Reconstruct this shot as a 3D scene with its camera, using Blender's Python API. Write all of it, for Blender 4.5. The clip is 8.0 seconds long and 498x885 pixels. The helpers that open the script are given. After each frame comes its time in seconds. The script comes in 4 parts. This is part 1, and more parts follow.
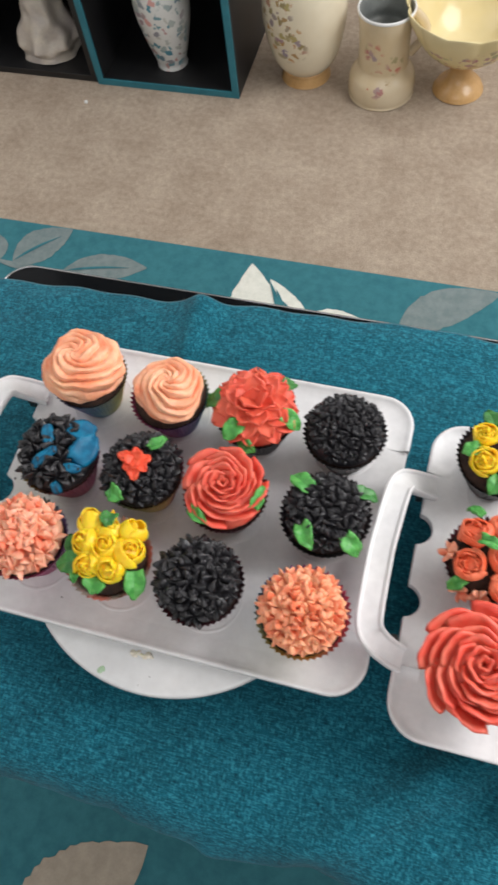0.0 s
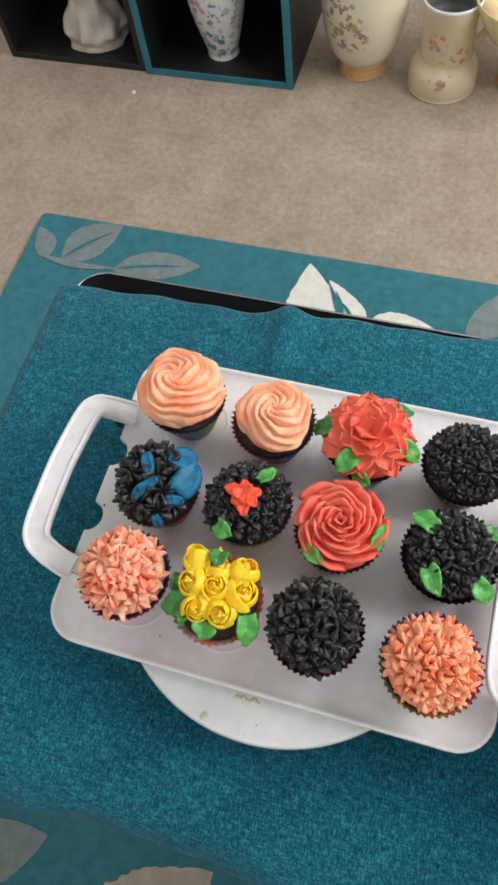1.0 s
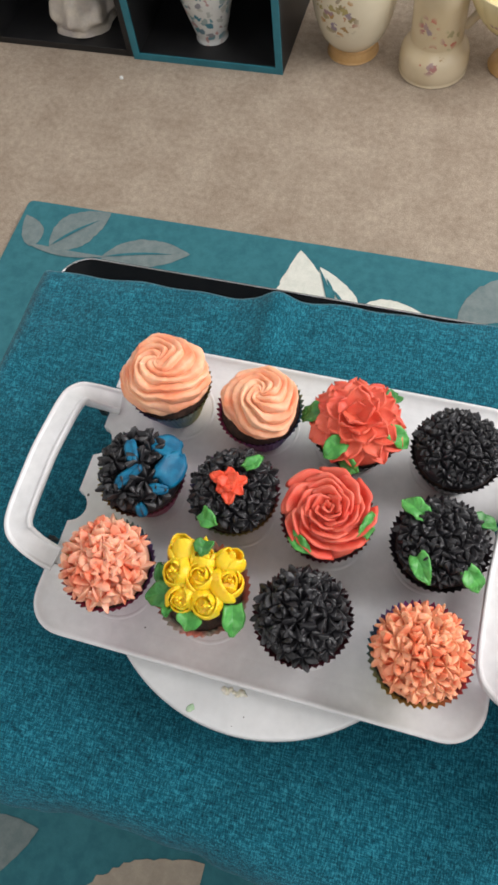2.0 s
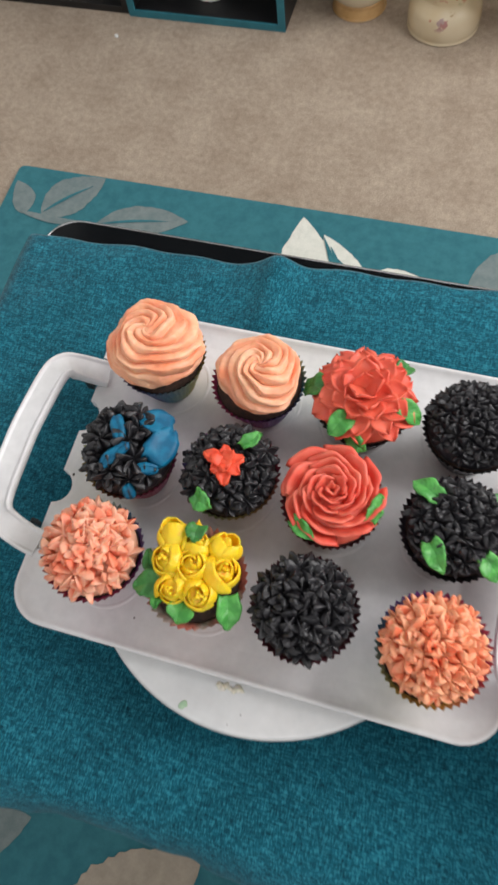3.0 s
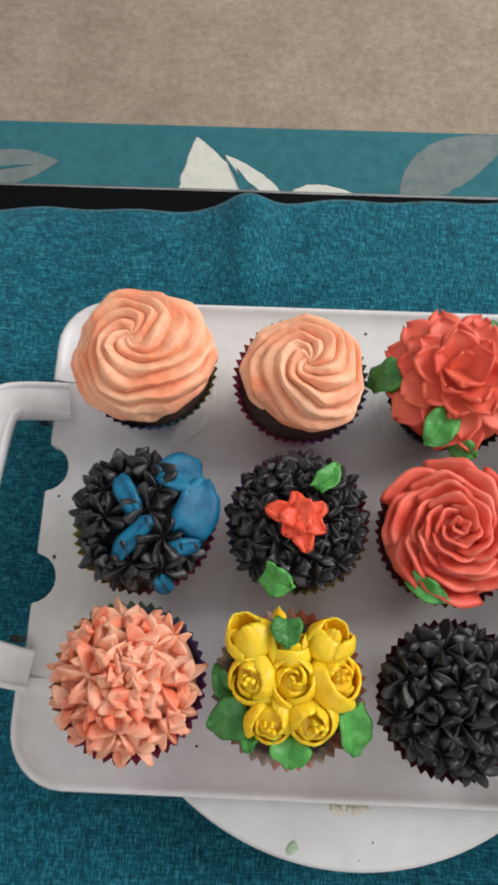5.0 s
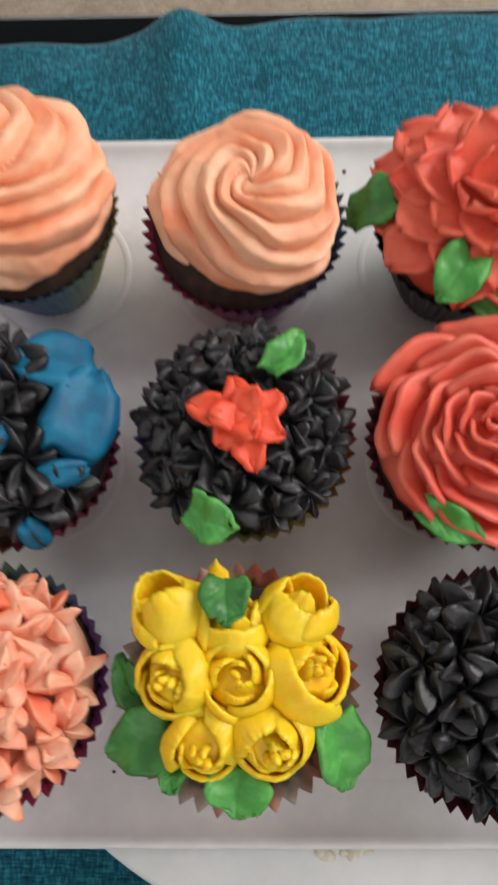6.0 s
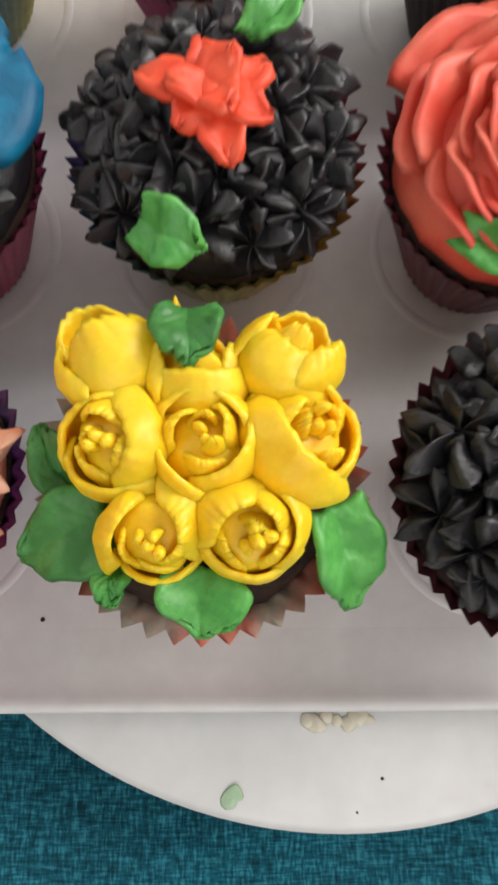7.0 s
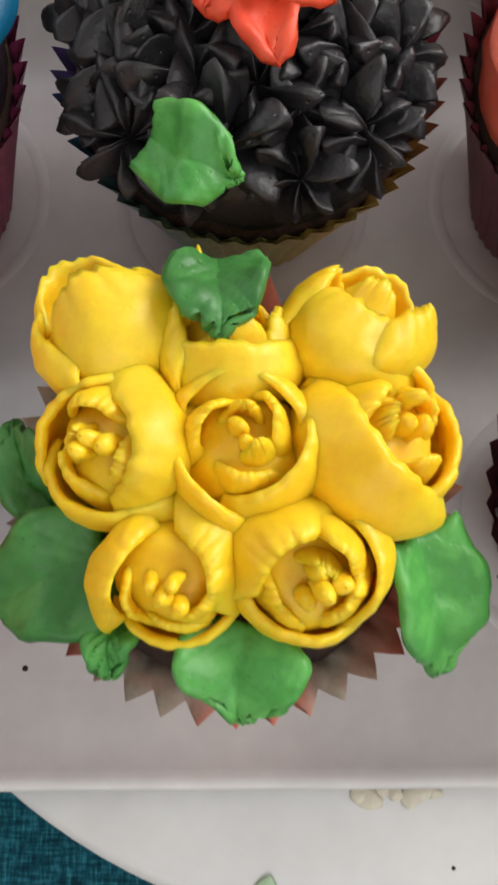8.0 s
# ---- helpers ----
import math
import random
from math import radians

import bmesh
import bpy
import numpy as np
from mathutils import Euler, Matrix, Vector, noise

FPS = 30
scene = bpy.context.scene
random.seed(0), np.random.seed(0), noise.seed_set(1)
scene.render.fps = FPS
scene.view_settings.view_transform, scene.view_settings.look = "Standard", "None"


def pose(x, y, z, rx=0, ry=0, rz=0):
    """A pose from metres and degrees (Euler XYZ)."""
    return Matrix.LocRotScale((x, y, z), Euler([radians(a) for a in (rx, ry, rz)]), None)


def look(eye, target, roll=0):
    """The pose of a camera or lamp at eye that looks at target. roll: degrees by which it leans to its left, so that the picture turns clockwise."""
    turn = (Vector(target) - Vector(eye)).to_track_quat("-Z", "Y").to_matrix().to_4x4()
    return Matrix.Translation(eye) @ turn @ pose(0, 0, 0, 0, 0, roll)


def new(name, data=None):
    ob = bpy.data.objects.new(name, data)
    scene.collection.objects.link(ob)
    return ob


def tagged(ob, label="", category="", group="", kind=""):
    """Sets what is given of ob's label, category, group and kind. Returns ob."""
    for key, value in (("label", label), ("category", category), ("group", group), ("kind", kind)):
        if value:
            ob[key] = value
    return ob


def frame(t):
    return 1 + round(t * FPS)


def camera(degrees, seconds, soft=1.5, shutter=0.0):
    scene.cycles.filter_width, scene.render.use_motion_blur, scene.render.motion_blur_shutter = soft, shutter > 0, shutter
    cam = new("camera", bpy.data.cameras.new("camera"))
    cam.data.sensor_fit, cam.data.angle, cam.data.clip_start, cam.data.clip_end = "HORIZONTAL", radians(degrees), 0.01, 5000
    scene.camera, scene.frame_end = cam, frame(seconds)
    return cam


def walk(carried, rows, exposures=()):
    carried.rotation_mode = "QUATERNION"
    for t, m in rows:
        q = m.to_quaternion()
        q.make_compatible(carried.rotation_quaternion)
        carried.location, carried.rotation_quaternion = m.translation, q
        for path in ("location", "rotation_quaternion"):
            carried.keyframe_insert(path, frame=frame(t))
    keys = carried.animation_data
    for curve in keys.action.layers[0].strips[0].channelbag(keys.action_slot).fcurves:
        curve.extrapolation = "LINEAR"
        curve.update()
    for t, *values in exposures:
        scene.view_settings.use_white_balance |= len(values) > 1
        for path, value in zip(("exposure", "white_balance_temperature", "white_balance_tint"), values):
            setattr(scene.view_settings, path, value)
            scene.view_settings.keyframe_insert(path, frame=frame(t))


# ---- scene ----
cam = camera(37.3, 8.0, soft=2.9, shutter=0.5)
PATH = [
    (0, (0.04, 0.037, 1.178), (-0.349, 0.864, -0.601), -11.4),
    (0.5, (-0.016, 0.046, 1.178), (-0.423, 0.854, -0.606), -11.8),
    (1, (-0.057, 0.065, 1.162), (-0.471, 0.853, -0.629), -12.9),
    (1.2, (-0.052, 0.074, 1.158), (-0.482, 0.849, -0.635), -14.1),
    (2.3, (-0.052, 0.061, 1.146), (-0.439, 0.825, -0.662), -12.6),
    (2.5, (-0.036, 0.054, 1.144), (-0.432, 0.799, -0.669), -13.6),
    (3, (-0.058, 0.089, 1.102), (-0.447, 0.801, -0.726), -14.1),
    (3.5, (-0.089, 0.155, 1.045), (-0.464, 0.764, -0.823), -16.9),
    (4, (-0.135, 0.185, 1.055), (-0.466, 0.722, -0.842), -18.2),
    (4.2, (-0.156, 0.187, 1.049), (-0.44, 0.713, -0.86), -17.1),
    (5.3, (-0.2012, 0.192, 0.933), (-0.2022, 0.776, -0.98), 0.6),
    (5.5, (-0.2062, 0.203, 0.905), (-0.2062, 0.777, -1.011), 0.4),
    (6, (-0.1676, 0.197, 0.833), (-0.2066, 0.684, -1.107), -4.9),
    (6.5, (-0.1642, 0.181, 0.798), (-0.1562, 0.629, -1.152), 0.7),
    (7, (-0.1693, 0.1520, 0.758), (-0.1293, 0.5630, -1.199), 5.5),
    (7.5, (-0.1743, 0.1540, 0.729), (-0.1263, 0.5570, -1.23), 6.7),
    (8, (-0.1763, 0.1620, 0.715), (-0.1413, 0.5670, -1.244), 4.9),
]
walk(cam, [(t, look(eye, target, roll)) for t, eye, target, roll in PATH],
     exposures=[(0, -0.23, 6500, 10), (2.5, -0.20, 6500, 10), (3, -0.29, 6500, 10), (4, -0.34, 6500, 10), (5.5, -0.47, 6550, 10), (6.5, -0.34, 6750, 10), (7, -0.18, 6750, 10), (8, -0.26, 6700, 10)])

# ---- world, light, exposure ----
world = bpy.data.worlds.new("sky")
scene.world = world
world.use_nodes = True
wn = world.node_tree.nodes
sky = wn.new("ShaderNodeTexSky")
sky.sky_type, sky.sun_disc = "NISHITA", False
sky.sun_elevation, sky.sun_rotation = radians(40), radians(60)
wn["Background"].inputs["Strength"].default_value = 0.10
world.node_tree.links.new(sky.outputs["Color"], wn["Background"].inputs["Color"])


def window_light(name, at, aim, w, h, watts, tint):
    """An area lamp at one wall opening, set as light from a window."""
    lamp = bpy.data.lights.new(name, "AREA")
    lamp.shape, lamp.size, lamp.size_y, lamp.energy, lamp.color = "RECTANGLE", w, h, watts, tint
    ob = new(name, lamp)
    ob.matrix_world = look(at, aim)
    return ob


window_light("window_light", (1.26, 1.15, 1.72), (-0.45, 1.0, 0.4), 1.5, 1.1, 53.0, (1.0, 0.985, 0.975))
# Added fill from behind to lift the front; no window known there.
window_light("fill_light_rear", (0.1, -1.02, 1.75), (-0.2, 0.8, 0.7), 1.5, 1.0, 11.5, (1.0, 0.985, 0.975))
# Added fill for the left carpet and shelf; no window known on this side.
window_light("fill_light_west", (-1.72, 1.25, 1.72), (-0.7, 1.7, 0.0), 1.5, 1.1, 10.0, (1.0, 0.985, 0.975))


# ---- materials ----
def mat(name):
    m = bpy.data.materials.new(name)
    m.use_nodes = True
    return m, m.node_tree.nodes, m.node_tree.links, m.node_tree.nodes["Principled BSDF"]


def coords(nodes, links, scale=(1, 1, 1)):
    tc, mp = nodes.new("ShaderNodeTexCoord"), nodes.new("ShaderNodeMapping")
    mp.inputs["Scale"].default_value = scale
    links.new(tc.outputs["Object"], mp.inputs["Vector"])
    return mp.outputs["Vector"]


def noise_tex(nodes, links, vec, scale, detail=4.0, rough=0.55):
    n = nodes.new("ShaderNodeTexNoise")
    n.inputs["Scale"].default_value, n.inputs["Detail"].default_value, n.inputs["Roughness"].default_value = scale, detail, rough
    links.new(vec, n.inputs["Vector"])
    return n.outputs["Fac"]


def ramp(nodes, links, fac, stops):
    r = nodes.new("ShaderNodeValToRGB")
    while len(r.color_ramp.elements) < len(stops):
        r.color_ramp.elements.new(0.5)
    for e, (p, c) in zip(r.color_ramp.elements, stops):
        e.position, e.color = p, (*c, 1)
    links.new(fac, r.inputs["Fac"])
    return r.outputs["Color"]


def mix(nodes, links, fac, a, b, kind="MIX"):
    m = nodes.new("ShaderNodeMix")
    m.data_type, m.blend_type = "RGBA", kind
    for sock, val in ((m.inputs["Factor"], fac), (m.inputs["A"], a), (m.inputs["B"], b)):
        if isinstance(val, bpy.types.NodeSocket):
            links.new(val, sock)
        else:
            sock.default_value = val if isinstance(val, float) else (*val, 1)
    return m.outputs["Result"]


def bump(nodes, links, bsdf, height, strength, dist):
    b = nodes.new("ShaderNodeBump")
    b.inputs["Strength"].default_value, b.inputs["Distance"].default_value = strength, dist
    links.new(height, b.inputs["Height"])
    links.new(b.outputs["Normal"], bsdf.inputs["Normal"])


def frosting_mat(name, c1, c2, rough=0.5, spread=(0.42, 0.62), sss=0.12, streak=90.0, vary=0.0, bands=False, depth=0.5, spec=0.5, relief=0.24):
    """Buttercream: two mixed tints in streaks, small air pits, a soft sheen."""
    m, n, l, p = mat(name)
    v = coords(n, l)
    big = noise_tex(n, l, v, streak, 3.0, 0.5)
    col = ramp(n, l, big, [(spread[0], c1), (spread[1], c2)])
    if bands:
        band = n.new("ShaderNodeAttribute")
        band.attribute_name = "tint"
        col = mix(n, l, 0.45, col, ramp(n, l, band.outputs["Fac"], [(0.25, c1), (0.9, c2)]))
    if vary:
        info = n.new("ShaderNodeObjectInfo")
        col2 = ramp(n, l, info.outputs["Random"], [(0.35, c1), (0.8, c2)])
        col = mix(n, l, vary, col, col2)
    fine = noise_tex(n, l, v, 900.0, 3.0)
    tone = ramp(n, l, fine, [(0.3, (0.93, 0.93, 0.93)), (0.7, (1.0, 1.0, 1.0))])
    l.new(mix(n, l, 1.0, col, tone, "MULTIPLY"), p.inputs["Base Color"])
    p.inputs["Roughness"].default_value = rough
    p.inputs["Specular IOR Level"].default_value = spec
    p.inputs["Subsurface Weight"].default_value = sss
    p.inputs["Subsurface Radius"].default_value = (0.006, 0.0035, 0.001)
    p.inputs["Subsurface Scale"].default_value = depth
    vor = n.new("ShaderNodeTexVoronoi")
    vor.inputs["Scale"].default_value = 420.0
    l.new(v, vor.inputs["Vector"])
    pits = ramp(n, l, vor.outputs["Distance"], [(0.05, (0, 0, 0)), (0.16, (1, 1, 1))])
    both = mix(n, l, 0.6, pits, noise_tex(n, l, v, 520.0, 5.0, 0.65))
    bump(n, l, p, both, relief, 0.0010)
    return m


def plain_mat(name, c1, c2, scale, rough, bscale=None, bdist=0.001, bstr=0.3, metal=0.0, spec=0.5, spread=(0.35, 0.65)):
    m, n, l, p = mat(name)
    v = coords(n, l)
    a = noise_tex(n, l, v, scale, 5.0)
    b = noise_tex(n, l, v, scale * 7.3, 4.0)
    col = ramp(n, l, a, [(spread[0], c1), (spread[1], c2)])
    tone = ramp(n, l, b, [(0.3, (0.9, 0.9, 0.9)), (0.7, (1, 1, 1))])
    l.new(mix(n, l, 1.0, col, tone, "MULTIPLY"), p.inputs["Base Color"])
    p.inputs["Roughness"].default_value, p.inputs["Metallic"].default_value = rough, metal
    p.inputs["Specular IOR Level"].default_value = spec
    if bscale:
        bump(n, l, p, noise_tex(n, l, v, bscale, 6.0, 0.6), bstr, bdist)
    return m


PEACH = frosting_mat("frosting_peach", (0.95, 0.53, 0.33), (0.89, 0.29, 0.145), spread=(0.46, 0.68), streak=42, bands=True)
PEACH_STAR = frosting_mat("frosting_peach_coral", (0.93, 0.50, 0.34), (0.86, 0.20, 0.10), spread=(0.44, 0.62), streak=62, vary=0.25)
ORANGE_STAR = frosting_mat("frosting_orange_peach", (0.93, 0.45, 0.26), (0.86, 0.19, 0.085), spread=(0.44, 0.62), streak=62, vary=0.25)
CORAL = frosting_mat("frosting_coral", (0.80, 0.105, 0.062), (0.82, 0.15, 0.085), streak=50)
ROSE = frosting_mat("frosting_coral_pink", (0.82, 0.10, 0.065), (0.82, 0.17, 0.11), streak=50)
SCARLET = frosting_mat("frosting_scarlet", (0.84, 0.075, 0.028), (0.80, 0.10, 0.04), streak=120)
TERRACOTTA = frosting_mat("frosting_orange_red", (0.80, 0.125, 0.045), (0.80, 0.19, 0.09), streak=60)
BLACK = frosting_mat("frosting_black", (0.012, 0.0115, 0.014), (0.028, 0.027, 0.031), relief=0.5, rough=0.36, sss=0.0, spec=0.5)
YELLOW = frosting_mat("frosting_yellow", (0.97, 0.605, 0.013), (0.98, 0.655, 0.026), streak=60, sss=0.7, relief=0.14, rough=0.44, depth=0.5)
GREEN = frosting_mat("frosting_green", (0.060, 0.30, 0.055), (0.11, 0.43, 0.09), streak=160, rough=0.40, relief=0.35)
GREEN_DARK = frosting_mat("frosting_dark_green", (0.035, 0.175, 0.035), (0.060, 0.26, 0.055), streak=160, rough=0.42, relief=0.35)
BLUE = frosting_mat("frosting_blue", (0.002, 0.100, 0.205), (0.004, 0.165, 0.300), streak=90, rough=0.48, sss=0.0, spec=0.3)
CAKE = plain_mat("chocolate_sponge", (0.016, 0.007, 0.0045), (0.050, 0.020, 0.011), 220, 0.85, 500, 0.001, 0.9)
PLASTIC = plain_mat("white_plastic", (0.74, 0.735, 0.745), (0.78, 0.775, 0.78), 14, 0.34, 240, 0.0002, 0.12)
DISC_WHITE = plain_mat("white_melamine", (0.70, 0.71, 0.72), (0.75, 0.75, 0.755), 10, 0.28, 120, 0.0002, 0.08)
DISC_BEIGE = plain_mat("beige_board", (0.34, 0.28, 0.23), (0.40, 0.33, 0.27), 18, 0.55, 90, 0.0004, 0.2)
GLASS_BLACK = plain_mat("black_glass", (0.004, 0.005, 0.006), (0.006, 0.007, 0.008), 3, 0.12, spec=0.05)
CHROME = plain_mat("chrome", (0.42, 0.43, 0.44), (0.50, 0.50, 0.51), 30, 0.22, metal=1.0)
TABLE_BLACK = plain_mat("black_lacquer", (0.010, 0.010, 0.011), (0.016, 0.016, 0.017), 12, 0.35)
WALL = plain_mat("painted_plaster", (0.74, 0.72, 0.69), (0.78, 0.76, 0.73), 4, 0.8, 160, 0.0006, 0.2)
CEIL = plain_mat("white_ceiling_paint", (0.74, 0.74, 0.73), (0.78, 0.78, 0.77), 4, 0.85, 120, 0.0006, 0.2)
FRAME_WHITE = plain_mat("white_gloss_paint", (0.74, 0.74, 0.73), (0.78, 0.78, 0.77), 8, 0.3)
SHELF_BLACK = plain_mat("black_laminate", (0.007, 0.007, 0.008), (0.012, 0.012, 0.013), 20, 0.5)
SHELF_TEAL = plain_mat("teal_edging", (0.018, 0.150, 0.200), (0.026, 0.185, 0.240), 40, 0.45)
RUG_TEAL = plain_mat("teal_rug_pile", (0.020, 0.140, 0.175), (0.034, 0.180, 0.215), 60, 0.9, 700, 0.0015, 0.5)
RUG_GREY = plain_mat("grey_rug_pile", (0.15, 0.20, 0.205), (0.20, 0.245, 0.245), 60, 0.9, 700, 0.0015, 0.5)
RUG_WHITE = plain_mat("ivory_rug_pile", (0.66, 0.67, 0.60), (0.76, 0.76, 0.69), 60, 0.9, 700, 0.0015, 0.5)
RUG_BEIGE = plain_mat("beige_rug_pile", (0.36, 0.31, 0.25), (0.43, 0.37, 0.30), 60, 0.9, 700, 0.0015, 0.5)


def carpet_mat():
    m, n, l, p = mat("beige_carpet_pile")
    v = coords(n, l)
    blotch = noise_tex(n, l, v, 9.0, 5.0, 0.65)
    tuft = noise_tex(n, l, v, 75.0, 6.0, 0.7)
    fibre = noise_tex(n, l, v, 420.0, 3.0, 0.7)
    c = ramp(n, l, blotch, [(0.3, (0.430, 0.340, 0.262)), (0.7, (0.560, 0.462, 0.366))])
    c = mix(n, l, 1.0, c, ramp(n, l, tuft, [(0.30, (0.76, 0.75, 0.74)), (0.62, (1.04, 1.04, 1.04))]), "MULTIPLY")
    c = mix(n, l, 1.0, c, ramp(n, l, fibre, [(0.28, (0.62, 0.62, 0.62)), (0.72, (1.16, 1.16, 1.16))]), "MULTIPLY")
    l.new(c, p.inputs["Base Color"])
    p.inputs["Roughness"].default_value = 1.0
    p.inputs["Specular IOR Level"].default_value = 0.1
    bump(n, l, p, mix(n, l, 0.5, tuft, fibre), 0.9, 0.006)
    return m


def cloth_mat():
    """Heathered teal weave: threads both ways with paler flecks."""
    m, n, l, p = mat("teal_woven_cloth")
    warp = noise_tex(n, l, coords(n, l, (1, 0.20, 1)), 1000.0, 2.0, 0.6)
    weft = noise_tex(n, l, coords(n, l, (0.14, 1, 1)), 1000.0, 2.0, 0.6)
    slub = noise_tex(n, l, coords(n, l, (0.35, 1, 1)), 210.0, 3.0, 0.6)
    patch = noise_tex(n, l, coords(n, l), 16.0, 5.0, 0.65)
    both = mix(n, l, 0.45, warp, weft)
    c = ramp(n, l, both, [(0.36, (0.002, 0.040, 0.062)), (0.50, (0.005, 0.104, 0.153)), (0.64, (0.034, 0.255, 0.335))])
    c = mix(n, l, 1.0, c, ramp(n, l, slub, [(0.35, (0.84, 0.84, 0.84)), (0.65, (1.08, 1.08, 1.08))]), "MULTIPLY")
    c = mix(n, l, 1.0, c, ramp(n, l, patch, [(0.3, (0.80, 0.80, 0.80)), (0.7, (1.1, 1.1, 1.1))]), "MULTIPLY")
    l.new(c, p.inputs["Base Color"])
    p.inputs["Roughness"].default_value = 0.9
    p.inputs["Specular IOR Level"].default_value = 0.15
    p.inputs["Sheen Weight"].default_value = 0.12
    bump(n, l, p, both, 0.8, 0.0012)
    return m


def liner_mat(name, stops, rough=0.45):
    """Printed paper case: bands of colour round the cup."""
    m, n, l, p = mat(name)
    tc, g = n.new("ShaderNodeTexCoord"), n.new("ShaderNodeTexGradient")
    g.gradient_type = "RADIAL"
    l.new(tc.outputs["Object"], g.inputs["Vector"])
    wob = noise_tex(n, l, tc.outputs["Object"], 60.0, 2.0)
    add = n.new("ShaderNodeMath")
    add.operation = "MULTIPLY_ADD"
    l.new(wob, add.inputs[0])
    add.inputs[1].default_value = 0.14
    l.new(g.outputs["Fac"], add.inputs[2])
    c = ramp(n, l, add.outputs[0], stops)
    tone = ramp(n, l, noise_tex(n, l, tc.outputs["Object"], 300.0, 3.0), [(0.3, (0.75, 0.75, 0.75)), (0.7, (1, 1, 1))])
    l.new(mix(n, l, 1.0, c, tone, "MULTIPLY"), p.inputs["Base Color"])
    p.inputs["Roughness"].default_value = rough
    return m


CARPET, CLOTH = carpet_mat(), cloth_mat()
RAINBOW = liner_mat("rainbow_paper_case", [(0.08, (0.36, 0.05, 0.15)), (0.22, (0.18, 0.06, 0.30)), (0.38, (0.05, 0.24, 0.36)),
                                           (0.52, (0.42, 0.46, 0.14)), (0.66, (0.60, 0.34, 0.07)), (0.80, (0.45, 0.06, 0.09)), (1.0, (0.40, 0.05, 0.16))])
PINK_CASE = liner_mat("pink_striped_paper_case", [(0.05 * i + 0.05, ((0.80, 0.26, 0.19), (0.86, 0.77, 0.68), (0.74, 0.20, 0.15))[i % 3]) for i in range(20)])
DARK_CASE = liner_mat("black_paper_case", [(0.2, (0.015, 0.013, 0.016)), (0.5, (0.03, 0.02, 0.03)), (0.9, (0.02, 0.014, 0.02))])
WINE_CASE = liner_mat("wine_red_paper_case", [(0.2, (0.16, 0.03, 0.05)), (0.5, (0.06, 0.012, 0.02)), (0.9, (0.20, 0.04, 0.06))])


# ---- mesh helpers ----
class Shape:
    """Collects vertices and faces of one mesh."""

    def __init__(self):
        self.v, self.f, self.n = [], [], 0

    def add(self, pts, faces):
        self.v.append(np.asarray(pts, float).reshape(-1, 3))
        self.f += [tuple(int(i) + self.n for i in f) for f in faces]
        self.n += len(self.v[-1])

    def grid(self, p, wrap_u=False, wrap_v=False):
        nu, nv = p.shape[:2]
        idx = np.arange(nu * nv).reshape(nu, nv)
        self.add(p, quads(idx, wrap_u, wrap_v))

    def shell(self, p, thick, rim=2.0):
        """A sheet with thickness that rounds off to its border."""
        nu, nv = p.shape[:2]
        du, dv = np.gradient(p, axis=0), np.gradient(p, axis=1)
        nrm = np.cross(du, dv)
        nrm /= np.linalg.norm(nrm, axis=-1, keepdims=True) + 1e-12
        iu, iv = np.minimum(np.arange(nu), np.arange(nu)[::-1]), np.minimum(np.arange(nv), np.arange(nv)[::-1])
        d = np.clip(np.minimum(iu[:, None], iv[None, :]) / rim, 0, 1)
        off = nrm * (np.sqrt(1 - (1 - d) ** 2) * thick / 2)[..., None]
        top = np.arange(nu * nv).reshape(nu, nv)
        low = top + nu * nv
        low = np.where(d > 0, low, top)
        self.add(np.concatenate([(p + off).reshape(-1, 3), (p - off).reshape(-1, 3)]), quads(top) + [q[::-1] for q in quads(low)])

    def points(self):
        return np.concatenate(self.v)

    def wobble(self, freq, amp, seed=0.0):
        out = []
        for x, y, z in self.points():
            w = noise.noise_vector((x * freq + seed, y * freq - seed, z * freq + 0.5 * seed))
            out.append((x + amp * w[0], y + amp * w[1], z + amp * w[2]))
        self.v = [np.array(out)]
        return self

    def mesh(self, name, smooth=True):
        me = bpy.data.meshes.new(name)
        used = sorted({i for f in self.f for i in f})
        at = {i: k for k, i in enumerate(used)}
        me.from_pydata(self.points()[used].tolist(), [], [[at[i] for i in f] for f in self.f])
        me.polygons.foreach_set("use_smooth", [smooth] * len(me.polygons))
        me.update()
        return me


def quads(idx, wrap_u=False, wrap_v=False):
    a = np.concatenate([idx, idx[:1]]) if wrap_u else idx
    a = np.concatenate([a, a[:, :1]], 1) if wrap_v else a
    return np.stack([a[:-1, :-1], a[1:, :-1], a[1:, 1:], a[:-1, 1:]], -1).reshape(-1, 4).tolist()


def part(name, shape, material, parent, label="", smooth=True, m=None):
    me = shape if isinstance(shape, bpy.types.Mesh) else shape.mesh(name, smooth)
    if not me.materials:
        me.materials.append(material)
    ob = new(name, me)
    ob.parent = parent
    if m is not None:
        ob.matrix_local = m
    return tagged(ob, label)


def thing(name, at, label, category, group="", turn=0.0):
    ob = new(name)
    ob.empty_display_size = 0.02
    ob.matrix_world = pose(*at, 0, 0, turn)
    return tagged(ob, label, category, group)


def lathe(profile, n=48):
    """A turned form from (radius, height) pairs."""
    prof, a = np.array(profile, float), np.linspace(0, 2 * np.pi, n, endpoint=False)
    p = np.stack([prof[:, 0][:, None] * np.cos(a), prof[:, 0][:, None] * np.sin(a), prof[:, 1][:, None] + 0 * a], -1)
    s = Shape()
    s.grid(p.transpose(1, 0, 2), wrap_u=True)
    return s


